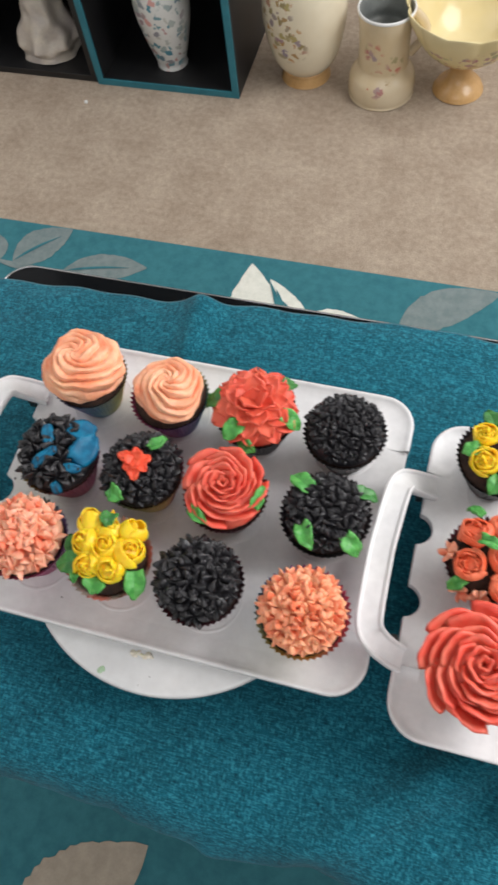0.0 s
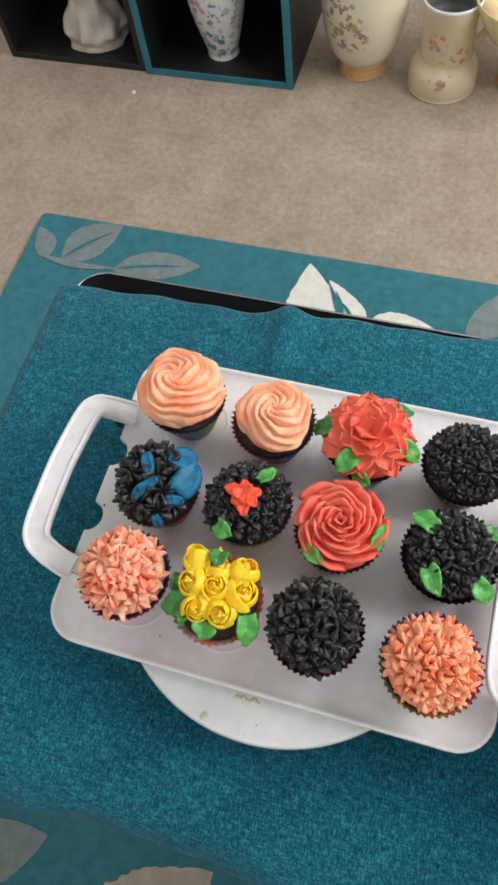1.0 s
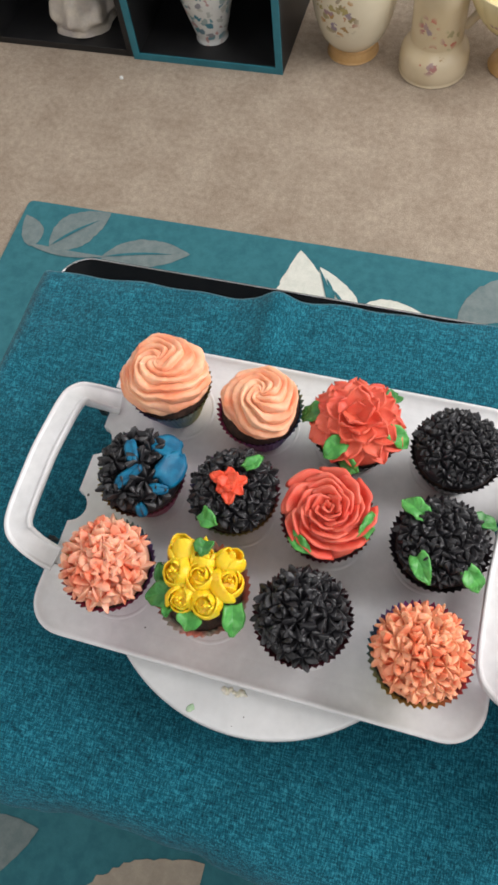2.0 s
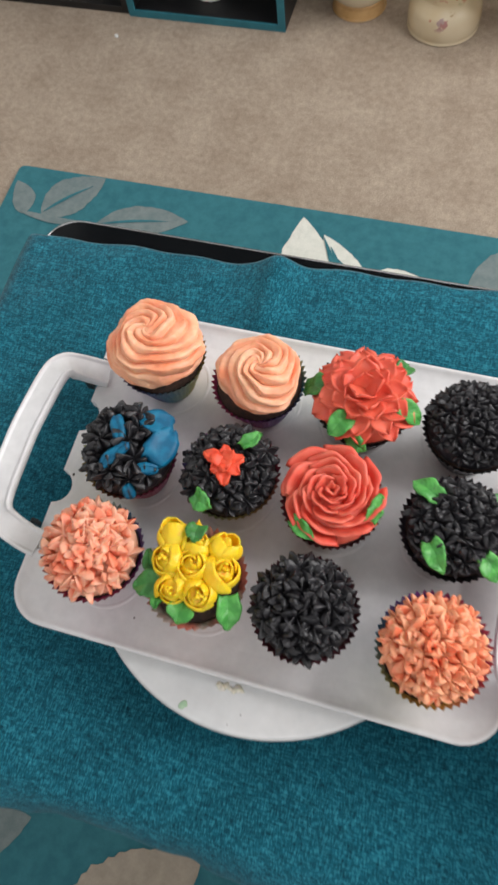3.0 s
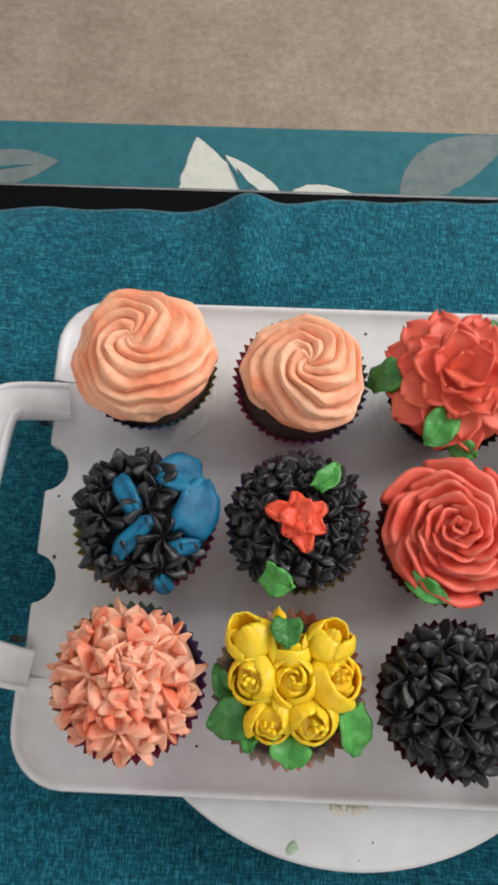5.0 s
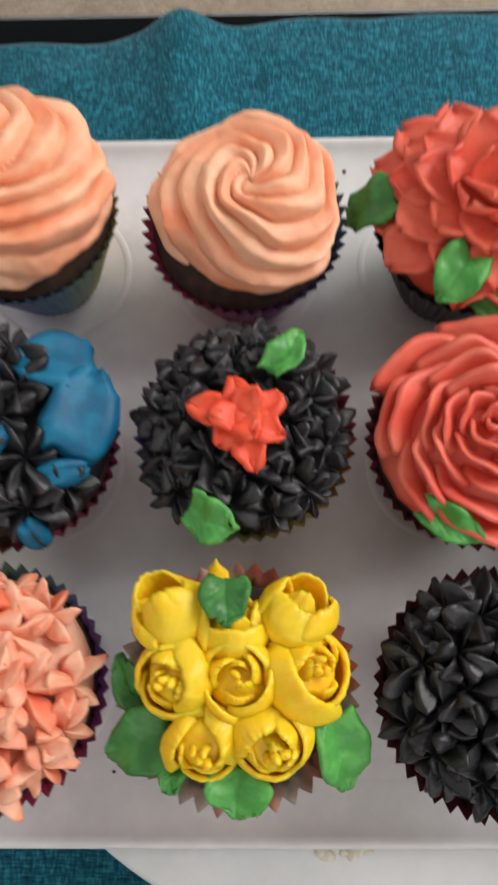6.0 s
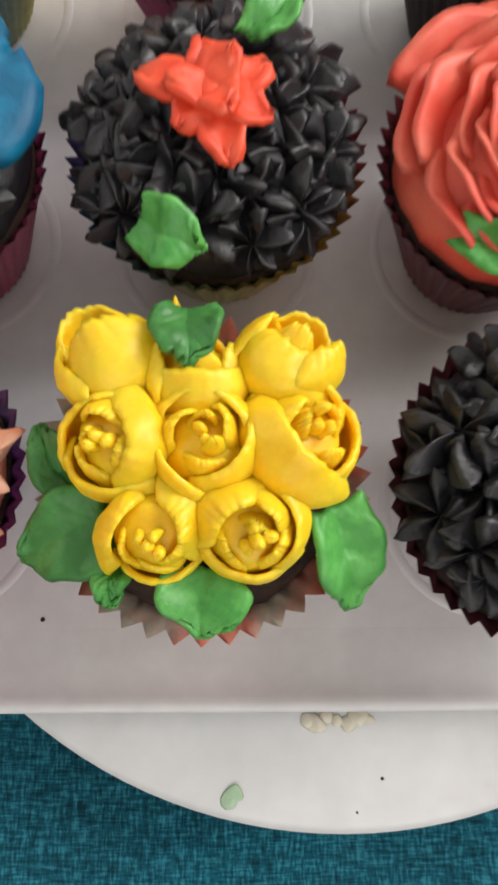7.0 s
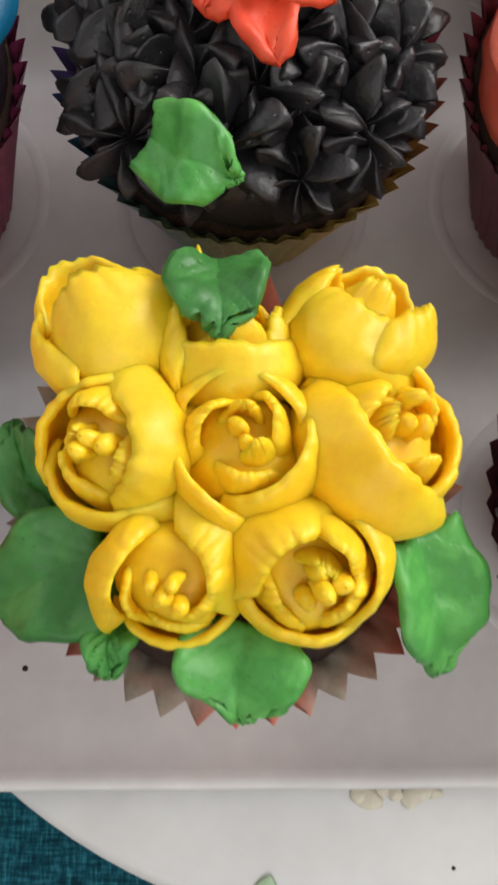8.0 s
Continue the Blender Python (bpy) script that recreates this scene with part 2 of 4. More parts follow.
def smooth_profile(pts, n=40):
    """Catmull-Rom through (radius, height) pairs."""
    p = np.array([pts[0], *pts, pts[-1]], float)
    out = []
    for i in range(1, len(p) - 2):
        for t in np.linspace(0, 1, max(2, n // (len(p) - 3)), endpoint=False):
            out.append(0.5 * (2 * p[i] + (p[i + 1] - p[i - 1]) * t + (2 * p[i - 1] - 5 * p[i] + 4 * p[i + 1] - p[i + 2]) * t**2 + (3 * p[i] - p[i - 1] - 3 * p[i + 1] + p[i + 2]) * t**3))
    return np.array([*out, p[-1]])


def box_shape(x0, x1, y0, y1, z0, z1, r=0.0):
    bm = bmesh.new()
    bmesh.ops.create_cube(bm, size=1.0, matrix=Matrix.Translation(((x0 + x1) / 2, (y0 + y1) / 2, (z0 + z1) / 2)) @ Matrix.Diagonal((x1 - x0, y1 - y0, z1 - z0, 1)))
    if r:
        bmesh.ops.bevel(bm, geom=bm.edges[:], offset=r, segments=2, affect="EDGES", profile=0.5)
    me = bpy.data.meshes.new("box")
    bm.to_mesh(me)
    bm.free()
    return me


def structure(name, shape, material, label, category):
    me = shape if isinstance(shape, bpy.types.Mesh) else shape.mesh(name)
    me.materials.append(material)
    return tagged(new(name, me), label, category, kind="structure")


def rounded_rect(x0, x1, y0, y1, r, n=8):
    """Corner-rounded loop, counter-clockwise from the lower left."""
    out = []
    for cx, cy, a in ((x0 + r, y0 + r, 180), (x1 - r, y0 + r, 270), (x1 - r, y1 - r, 0), (x0 + r, y1 - r, 90)):
        for t in np.linspace(0, 90, n + 1):
            out.append((cx + r * math.cos(radians(a + t)), cy + r * math.sin(radians(a + t))))
    return np.array(out)


def slab(loop, z0, z1):
    """A plate with the given outline."""
    n, s = len(loop), Shape()
    s.add(np.concatenate([np.c_[loop, np.full(n, z1)], np.c_[loop, np.full(n, z0)]]),
          [tuple(range(n)), tuple(range(2 * n - 1, n - 1, -1))] + [(i, i + n, (i + 1) % n + n, (i + 1) % n) for i in range(n)])
    return s


def sweep(path, section, closed=False, up=(0, 0, 1)):
    """A section of (across, up) pairs along a path."""
    path = np.array(path, float)
    if closed:
        tan = np.roll(path, -1, 0) - np.roll(path, 1, 0)
    else:
        tan = np.gradient(path, axis=0)
    tan /= np.linalg.norm(tan, axis=1, keepdims=True)
    side = np.cross(tan, up)
    side /= np.linalg.norm(side, axis=1, keepdims=True)
    top = np.cross(side, tan)
    sec = np.array(section, float)
    p = path[:, None] + sec[None, :, 0, None] * side[:, None] + sec[None, :, 1, None] * top[:, None]
    s = Shape()
    s.grid(p, wrap_u=closed, wrap_v=True)
    if not closed:
        k, n = len(sec), len(path)
        s.f += [tuple(range(k))[::-1], tuple(range((n - 1) * k, n * k))]
    return s


def oval(a, b, n=12, power=0.7):
    t = np.linspace(0, 2 * np.pi, n, endpoint=False)
    c, s = np.cos(t), np.sin(t)
    return np.c_[a * np.sign(c) * np.abs(c) ** power, b * np.sign(s) * np.abs(s) ** power]


# ---- the room ----
X0, X1, Y0, Y1, CEILING = -1.8, 1.34, -1.1, 2.1, 2.4
s = Shape()
gx, gy = np.meshgrid(np.linspace(X0 - 0.1, X1 + 0.1, 60), np.linspace(Y0 - 0.1, Y1 + 0.1, 60), indexing="ij")
s.grid(np.stack([gx, gy, 0 * gx], -1))
structure("floor", s, CARPET, "beige fitted cut-pile carpet, slightly trodden", "carpet")
structure("ceiling", box_shape(X0 - 0.1, X1 + 0.1, Y0 - 0.1, Y1 + 0.1, CEILING, CEILING + 0.1), CEIL, "plain white painted ceiling", "ceiling")


def wall_with_opening(name, axis, at, a0, a1, b0=None, b1=None, z0=0, z1=0):
    """A wall 0.12 thick across x or y, with an opening b0..b1 by z0..z1."""
    spans = [(a0, a1, 0, CEILING)] if b0 is None else [(a0, b0, 0, CEILING), (b1, a1, 0, CEILING), (b0, b1, 0, z0), (b0, b1, z1, CEILING)]
    bm = bmesh.new()
    for p0, p1, h0, h1 in spans:
        c, d = ((p0 + p1) / 2, at, (h0 + h1) / 2), (p1 - p0, 0.12, h1 - h0)
        if axis == "x":
            c, d = (at, c[0], c[2]), (0.12, d[0], d[2])
        bmesh.ops.create_cube(bm, size=1.0, matrix=Matrix.Translation(c) @ Matrix.Diagonal((*d, 1)))
    me = bpy.data.meshes.new(name)
    bm.to_mesh(me)
    bm.free()
    return structure(name, me, WALL, "plain off-white painted plaster wall", "wall")


wall_with_opening("wall_north", "y", Y1 + 0.06, X0, X1)
# Opening invented to suit the west fill lamp.
wall_with_opening("wall_west", "x", X0 - 0.06, Y0 - 0.12, Y1 + 0.12, 0.4, 2.05, 1.1, 2.3)
wall_with_opening("wall_east", "x", X1 + 0.06, Y0 - 0.12, Y1 + 0.12, 0.3, 2.0, 1.1, 2.3)
# Opening made up to go with the rear fill lamp.
wall_with_opening("wall_south", "y", Y0 - 0.06, X0, X1, -0.75, 0.95, 1.2, 2.3)


def window_at(name, axis, at, b0, b1, z0, z1):
    ob = tagged(new(name), "unseen white-framed window in the plaster wall", "window", kind="structure")
    ob.location = (at, (b0 + b1) / 2, z0) if axis == "x" else ((b0 + b1) / 2, at, z0)
    ob.rotation_euler.z = radians(90) if axis == "x" else 0
    w, h = (b1 - b0) / 2, z1 - z0
    for x0, x1, h0, h1 in ((-w, -w + 0.05, 0, h), (w - 0.05, w, 0, h), (-w + 0.05, w - 0.05, 0, 0.05), (-w + 0.05, w - 0.05, h - 0.05, h), (-0.025, 0.025, 0.05, h - 0.05)):
        part("window_frame", box_shape(x0, x1, -0.03, 0.03, h0, h1, 0.004), FRAME_WHITE, ob)
    return ob


window_at("window_1", "x", X1 + 0.07, 0.3, 2.0, 1.1, 2.3)
# Frame for the added west fill, out of view.
window_at("fill_window_west", "x", X0 - 0.07, 0.4, 2.05, 1.1, 2.3)
# Unseen frame, added round the rear fill lamp.
window_at("fill_window_rear", "y", Y0 - 0.07, -0.75, 0.95, 1.2, 2.3)

# ---- the rug ----
rug = thing("rug", (0, 0, 0), "teal woven rug with pale grey and ivory leaf pattern on carpet", "rug")
RX0, RX1, RY0, RY1, RZ = -0.905, 1.15, -0.75, 0.995, 0.009
s = Shape()
loop = rounded_rect(RX0, RX1, RY0, RY1, 0.012, 4)
s = slab(loop, 0.001, RZ)
part("rug_surface", s, RUG_TEAL, rug, smooth=False)


def leaf_print(a, b, width, material, lean=0.0, z=RZ + 0.0012, blunt=0.8):
    """A flat leaf woven into the rug, from stalk a to tip b."""
    a, b = np.array(a), np.array(b)
    d = b - a
    side = np.array([-d[1], d[0]]) / np.linalg.norm(d)
    t = np.linspace(0, 1, 26)
    rag = np.array([noise.noise((k * 1.7, a[0] * 9, b[1] * 7)) for k in range(26)])
    half = width / 2 * np.sin(np.pi * t ** blunt) ** 0.85 * (1 + 0.10 * rag)
    mid = a + t[:, None] * d + (lean * np.sin(np.pi * t))[:, None] * side
    l, r = mid + half[:, None] * side, mid - half[:, None] * side
    p = np.stack([np.c_[l, np.full(26, z)], np.c_[mid, np.full(26, z + 0.0006)], np.c_[r, np.full(26, z)]], 0)
    s = Shape()
    s.grid(p[::-1])
    return part("leaf", s, material, rug)


# grey sprig: two leaves, a bud and their stalks
leaf_print((-0.815, 0.885), (-0.718, 0.992), 0.088, RUG_GREY, 0.006, blunt=0.85)
leaf_print((-0.812, 0.890), (-0.735, 0.968), 0.007, RUG_TEAL, 0.004, RZ + 0.0030)
leaf_print((-0.700, 0.880), (-0.524, 0.922), 0.072, RUG_GREY, 0.006, blunt=0.85)
leaf_print((-0.690, 0.884), (-0.560, 0.914), 0.006, RUG_TEAL, 0.004, RZ + 0.0030)
leaf_print((-0.850, 0.880), (-0.895, 0.955), 0.046, RUG_GREY, -0.006)
leaf_print((-0.860, 0.884), (-0.690, 0.884), 0.016, RUG_GREY, -0.008, RZ + 0.0018)
# ivory sprig with a split leaf
leaf_print((-0.262, 0.760), (-0.314, 0.974), 0.120, RUG_WHITE, -0.004, blunt=0.62)
leaf_print((-0.190, 0.785), (-0.268, 0.942), 0.064, RUG_WHITE, -0.016)
leaf_print((-0.206, 0.80), (-0.268, 0.938), 0.012, RUG_TEAL, -0.004, RZ + 0.0030)
leaf_print((-0.226, 0.845), (-0.250, 0.918), 0.010, RUG_TEAL, -0.006, RZ + 0.0034)
leaf_print((-0.204, 0.845), (-0.236, 0.896), 0.007, RUG_TEAL, -0.006, RZ + 0.0038)
leaf_print((-0.188, 0.822), (-0.056, 0.872), 0.066, RUG_WHITE, 0.016)
leaf_print((0.000, 0.875), (0.175, 0.990), 0.085, RUG_GREY, 0.012)
leaf_print((0.24, 0.83), (0.42, 0.96), 0.09, RUG_WHITE, 0.012)
leaf_print((-0.345, -0.190), (-0.190, -0.066), 0.120, RUG_BEIGE, -0.016)
leaf_print((-0.56, -0.19), (-0.43, -0.09), 0.090, RUG_GREY, 0.010)
leaf_print((0.0, -0.24), (0.16, -0.10), 0.10, RUG_BEIGE, 0.012)

# ---- the table and its cloth ----
TX0, TX1, TY0, TY1, TZ = -0.472, 0.72, 0.012, 0.542, 0.478
table = thing("coffee_table", (0, 0, 0), "low black glass coffee table with thin chrome edge on rug", "coffee table")
table_loop = rounded_rect(TX0, TX1, TY0, TY1, 0.035, 8)
part("tabletop", slab(table_loop, TZ - 0.012, TZ), GLASS_BLACK, table, "black glass top", smooth=False)
edge = np.c_[rounded_rect(TX0 - 0.0015, TX1 + 0.0015, TY0 - 0.0015, TY1 + 0.0015, 0.036, 8), np.full(36, TZ - 0.0015)]
part("edge_trim", sweep(edge, oval(0.0014, 0.0018, 8, 1.0), closed=True), CHROME, table, "polished chrome edge trim")
low = np.c_[rounded_rect(TX0 - 0.001, TX1 + 0.001, TY0 - 0.001, TY1 + 0.001, 0.036, 8), np.full(36, TZ - 0.0085)]
part("edge_band", sweep(low, oval(0.003, 0.0045, 8, 0.5), closed=True), TABLE_BLACK, table)
for x in (TX0 + 0.06, TX1 - 0.06):
    for y in (TY0 + 0.06, TY1 - 0.06):
        part("leg", box_shape(x - 0.022, x + 0.022, y - 0.022, y + 0.022, RZ, TZ - 0.012, 0.004), TABLE_BLACK, table)

CLOTH_Z = TZ + 0.0045


def hem(x):
    """Where the cloth ends towards the back of the table."""
    t = np.clip((x + 0.40) / 0.42, 0, 1)
    return 0.517 + 0.022 * t * t * (3 - 2 * t) + 0.0022 * np.sin(31 * x) + 0.0012 * np.sin(83 * x + 1)


def ridge(x, y, ax, ay, bx, by, width, height):
    """A soft fold along a line, fading towards its end."""
    dx, dy = bx - ax, by - ay
    ln = math.hypot(dx, dy)
    t = ((x - ax) * dx + (y - ay) * dy) / ln**2
    d = ((x - ax) * -dy + (y - ay) * dx) / ln
    fade = np.clip(1.15 - t, 0, 1) * np.clip((t + 0.35) / 0.35, 0, 1)
    return height * np.exp(-(d / width) ** 2) * np.clip(fade, 0, 1)


def over_edge(q, edge, radius):
    """How far a strip past an edge lies out and hangs down, for lengths q past it."""
    a = np.clip(q / radius, 0, np.pi / 2)
    out, down = radius * np.sin(a), radius * (1 - np.cos(a)) + np.clip(q - radius * np.pi / 2, 0, None)
    return np.where(q > 0, edge + out, edge + q), np.where(q > 0, down, 0)


def cloth_sheet():
    nu, nv = 330, 230
    u = np.linspace(-0.575, 0.70, nu)
    v = np.linspace(0, 1, nv)
    uu = np.repeat(u[:, None], nv, 1)
    back = hem(u)
    front = -0.075 + 0.012 * np.sin(5 * u + 0.5) - 0.02 * np.clip(u - 0.1, 0, 1)
    vv = front[:, None] + (back - front)[:, None] * v[None, :]
    left, down_l = over_edge(TX0 - 0.004 - uu, 0, 0.024)
    x = TX0 - 0.004 - left
    fr, down_f = over_edge((TY0 + 0.006) - vv, 0, 0.030)
    y = TY0 + 0.006 - fr
    z = CLOTH_Z - down_l - down_f
    z = z + ridge(x, y, -0.212, 0.53, -0.207, 0.415, 0.0190, 0.0170)
    z = z + ridge(x, y, -0.243, 0.53, -0.236, 0.43, 0.011, 0.0015)
    z = z + ridge(x, y, 0.16, 0.115, -0.005, -0.03, 0.022, 0.020)
    z = z + ridge(x, y, 0.24, 0.075, 0.06, -0.05, 0.024, 0.018)
    z = z + ridge(x, y, 0.09, 0.19, 0.00, 0.085, 0.016, 0.006)
    z = z + ridge(x, y, -0.47, 0.40, -0.33, 0.50, 0.030, 0.003)
    z = z + ridge(x, y, -0.44, 0.02, -0.20, 0.055, 0.030, 0.003)
    n1 = np.array([noise.noise((a * 14, b * 14, 0.3)) + 0.45 * noise.noise((a * 38, b * 38, 4.0)) for a, b in zip(x.ravel(), y.ravel())]).reshape(x.shape)
    flat = np.clip(1 - (down_l + down_f) / 0.02, 0, 1)
    z = z + 0.0026 * (n1 + 0.6) * flat * np.clip((back[:, None] - vv) / 0.02, 0.15, 1)
    x = x + 0.006 * n1 * (1 - flat)
    y = y + (0.008 * n1 + 0.006 * np.sin(24 * uu)) * (1 - flat)
    s = Shape()
    s.shell(np.stack([x, y, z], -1)[:, ::-1], 0.0016, 1.0)
    return s


cloth = new("table_cloth", cloth_sheet().mesh("table_cloth"))
cloth.data.materials.append(CLOTH)
tagged(cloth, "teal heathered woven cloth spread over the table, softly creased", "tablecloth")

# ---- turntables ----
DISC_TOP = 0.532
SX, SY = 0.0042, 0.0016  # where the trays stand on the cloth


def turntable(x, y, material, label):
    ob = thing("cake_turntable", (x + 0.0020, y + 0.0004, CLOTH_Z + 0.0025), label, "cake stand", "cake stands on the cloth")
    h = DISC_TOP - CLOTH_Z - 0.0025
    part("base", lathe([(0.0, 0.0), (0.080, 0.0), (0.084, 0.003), (0.080, 0.008), (0.050, 0.014), (0.035, 0.022), (0.032, h - 0.012), (0.0, h - 0.012)], 64), material, ob)
    part("disc", lathe([(0.0, h - 0.011), (0.1395, h - 0.011), (0.1465, h - 0.009), (0.1492, h - 0.005), (0.1482, h - 0.001), (0.1457, h), (0.0, h)], 128), material, ob)
    return ob


turntable(-0.139, 0.234, DISC_WHITE, "white round cake turntable under the cupcake tray")
turntable(0.256, 0.222, DISC_BEIGE, "beige round cake stand under the other tray")


def smear(name, x, y, z, r, material, label, category, seed, flat=0.25, n=12):
    """A small irregular crumb or dab of cream."""
    s = lathe([(0.0, 0.0), (r, 0.0), (r * 0.9, r * flat), (r * 0.5, r * flat * 1.6), (0.0, r * flat * 1.8)], n).wobble(1 / r * 0.7, r * 0.45, seed)
    me = s.mesh(name)
    me.materials.append(material)
    ob = tagged(new(name, me), label, category)
    ob.location = (x + SX, y + SY, z)
    return ob


# ---- trays ----
FLOOR_Z = 0.5430
TL, TR, TF, TB = -0.327, 0.046, 0.1212, 0.4055


def tray_body_loop():
    """The outline, with two round bites out of each short end."""
    r, loop = 0.030, []

    def arc(cx, cy, rad, a0, a1, n=9):
        for t in np.linspace(a0, a1, n):
            loop.append((cx + rad * math.cos(radians(t)), cy + rad * math.sin(radians(t))))

    arc(TL + r, TF + r, r, 180, 270)
    arc(TR - r, TF + r, r, 270, 360)
    for y in (0.231, 0.297):
        arc(TR + 0.002, y, 0.0145, 262, 98, 11)
    arc(TR - r, TB - r, r, 0, 90)
    arc(TL + r, TB - r, r, 90, 180)
    for y in (0.297, 0.231):
        arc(TL - 0.002, y, 0.0145, 82, -82, 11)
    return np.array(loop)


def rim_path(front):
    r = 0.030
    ys, yc = (0.176, TF) if front else (0.352, TB)
    sgn = 1 if front else -1
    pts = [(TL, ys), (TL, (ys + yc + sgn * r) / 2)]
    for cx, a0, a1 in ((TL + r, 180, 270), (TR - r, 270, 360)):
        for t in np.linspace(a0, a1, 9):
            pts.append((cx + r * math.cos(radians(t)), yc + sgn * (r + r * math.sin(radians(t)))))
        if cx < -0.1:
            pts += [(x, yc) for x in np.linspace(TL + r, TR - r, 12)[1:-1]]
    pts += [(TR, (ys + yc + sgn * r) / 2), (TR, ys)]
    return [(x, y, FLOOR_Z) for x, y in pts]


RIM = [(0.0004, -0.0100), (0.0012, 0.0), (0.0014, 0.0036), (0.0004, 0.0046), (-0.0014, 0.0044), (-0.0030, 0.0032), (-0.0055, 0.0019), (-0.0090, 0.0009), (-0.0140, 0.00032), (-0.0200, 0.00005), (-0.0270, -0.0004), (-0.034, -0.0040), (-0.004, -0.0100)]


def handle_shape(outward=-1):
    """A U-shaped grip that rises outward from the tray's end."""
    keys = [(0.004, 0.182, 0.003), (-0.004, 0.183, 0.006), (-0.016, 0.1865, 0.016), (-0.0250, 0.1915, 0.027), (-0.0285, 0.199, 0.031), (-0.0295, 0.214, 0.033), (-0.0300, 0.264, 0.034)]
    keys += [(x, 0.528 - y, z) for x, y, z in keys[-2::-1]]
    k = np.array(keys)
    t = np.linspace(0, len(k) - 1, 60)
    path = np.stack([np.interp(t, range(len(k)), k[:, i]) for i in range(3)], 1)
    for _ in range(2):
        path[1:-1] = (path[:-2] + 2 * path[1:-1] + path[2:]) / 4
    path[:, 0] += TL + 0.0012 + 0.0045 * np.clip((path[:, 1] - 0.264) / 0.07, 0, 1)
    path[:, 1] -= 0.002 + 0.006 * np.clip((path[:, 1] - 0.264) / 0.07, 0, 1)
    path[:, 2] += FLOOR_Z
    half = [(0.0112, -0.0036), (0.0114, 0.0), (0.0112, 0.0036), (0.0105, 0.0043), (0.0090, 0.0043), (0.0082, 0.0036), (0.0076, 0.0024), (0.0066, 0.0022)]
    under = [(0.0105, -0.0042)]
    section = under + half + [(-a, b) for a, b in reversed(half + [])] + [(-0.0105, -0.0042)]
    return sweep(path, section)


WELLS = [(x, y) for y in (0.345, 0.259, 0.176) for x in (-0.260, -0.179, -0.099, -0.014)]


def tray(dx, dy, label):
    ob = thing("cupcake_tray", (dx + SX, dy + SY, 0), label, "tray", "cupcake trays")
    body = part("body", slab(tray_body_loop(), DISC_TOP + 0.0008, FLOOR_Z), PLASTIC, ob, smooth=False)
    mod = body.modifiers.new("soft_edges", "BEVEL")
    mod.width, mod.segments, mod.limit_method = 0.0012, 2, "ANGLE"
    for front in (True, False):
        s = sweep(rim_path(front), [(a if front else -a, b) for a, b in RIM])
        part("rim", s, PLASTIC, ob)
    part("handle", handle_shape(), PLASTIC, ob, "raised white carrying handle")
    for y in (0.182, 0.340):
        part("hinge_pin", box_shape(TL - 0.0075, TL - 0.0015, (y + 0.0125 if y < 0.2 else y - 0.0165), (y + 0.0165 if y < 0.2 else y - 0.0125), FLOOR_Z - 0.003, FLOOR_Z + 0.0066, 0.0006), TABLE_BLACK, ob)
    ring = lathe([(0.0335, -0.001), (0.0320, 0.0001), (0.0306, 0.00025), (0.0290, 0.0001), (0.0275, -0.001)], 48).mesh("well_ring")
    for x, y in WELLS:
        part("well_ring", ring, PLASTIC, ob, m=Matrix.Translation((x, y, FLOOR_Z)))
    return ob


tray(0, 0, "white plastic cupcake carrier tray with folding handle, full of cupcakes")
tray(0.395, -0.017, "white plastic cupcake carrier tray beside the first")


# ---- cupcakes ----
RIM_Z, RIM_R, BASE_R = 0.0465, 0.0352, 0.0205


def liner(pleats=46, rim_r=RIM_R, top=RIM_Z, teeth=0.0016, flare=0.0015):
    """A pleated paper case with a toothed rim, two skins thick, and its bottom."""
    n = pleats * 4
    a = np.linspace(0, 2 * np.pi, n, endpoint=False)
    wave = np.abs(((a * pleats / (2 * np.pi)) % 1) * 2 - 1) * 2 - 1
    t = np.array([0.0, 0.04, 0.3, 0.6, 0.85, 0.95, 1.0])
    rad = BASE_R + (rim_r - BASE_R) * t + flare * np.clip((t - 0.8) / 0.2, 0, 1) ** 2
    amp = 0.0003 + 0.0010 * t
    s = Shape()
    for skin in (0.0, 0.0005):
        r = rad[:, None] + amp[:, None] * wave - skin
        z = top * t[:, None] + teeth * np.clip((t[:, None] - 0.9) / 0.1, 0, 1) * wave
        s.grid(np.stack([r * np.cos(a), r * np.sin(a), z], -1).transpose(1, 0, 2), wrap_u=True)
    s.f += [tuple(range(0, n * 7, 7))[::-1]]
    return s


def dome_z(r, top, rim=RIM_Z, rad=0.036):
    return rim + (top - rim) * np.sqrt(np.clip(1 - (r / rad) ** 2, 0, 1)) if np.ndim(r) else rim + (top - rim) * math.sqrt(max(0.0, 1 - (r / rad) ** 2))


def dome(top, rad=0.0345, rim=RIM_Z - 0.004, bumpy=0.0008, seed=0.0):
    """The rounded top of the cake or of a bed of cream."""
    t = np.sin(np.linspace(0, np.pi / 2, 14))
    prof = [(rad * 0.78, rim - 0.014), (rad * 0.93, rim - 0.004)] + [(rad * k, rim + (top - rim) * math.sqrt(max(0, 1 - k**2.4))) for k in t[::-1]]
    return lathe(prof, 40).wobble(180, bumpy, seed)


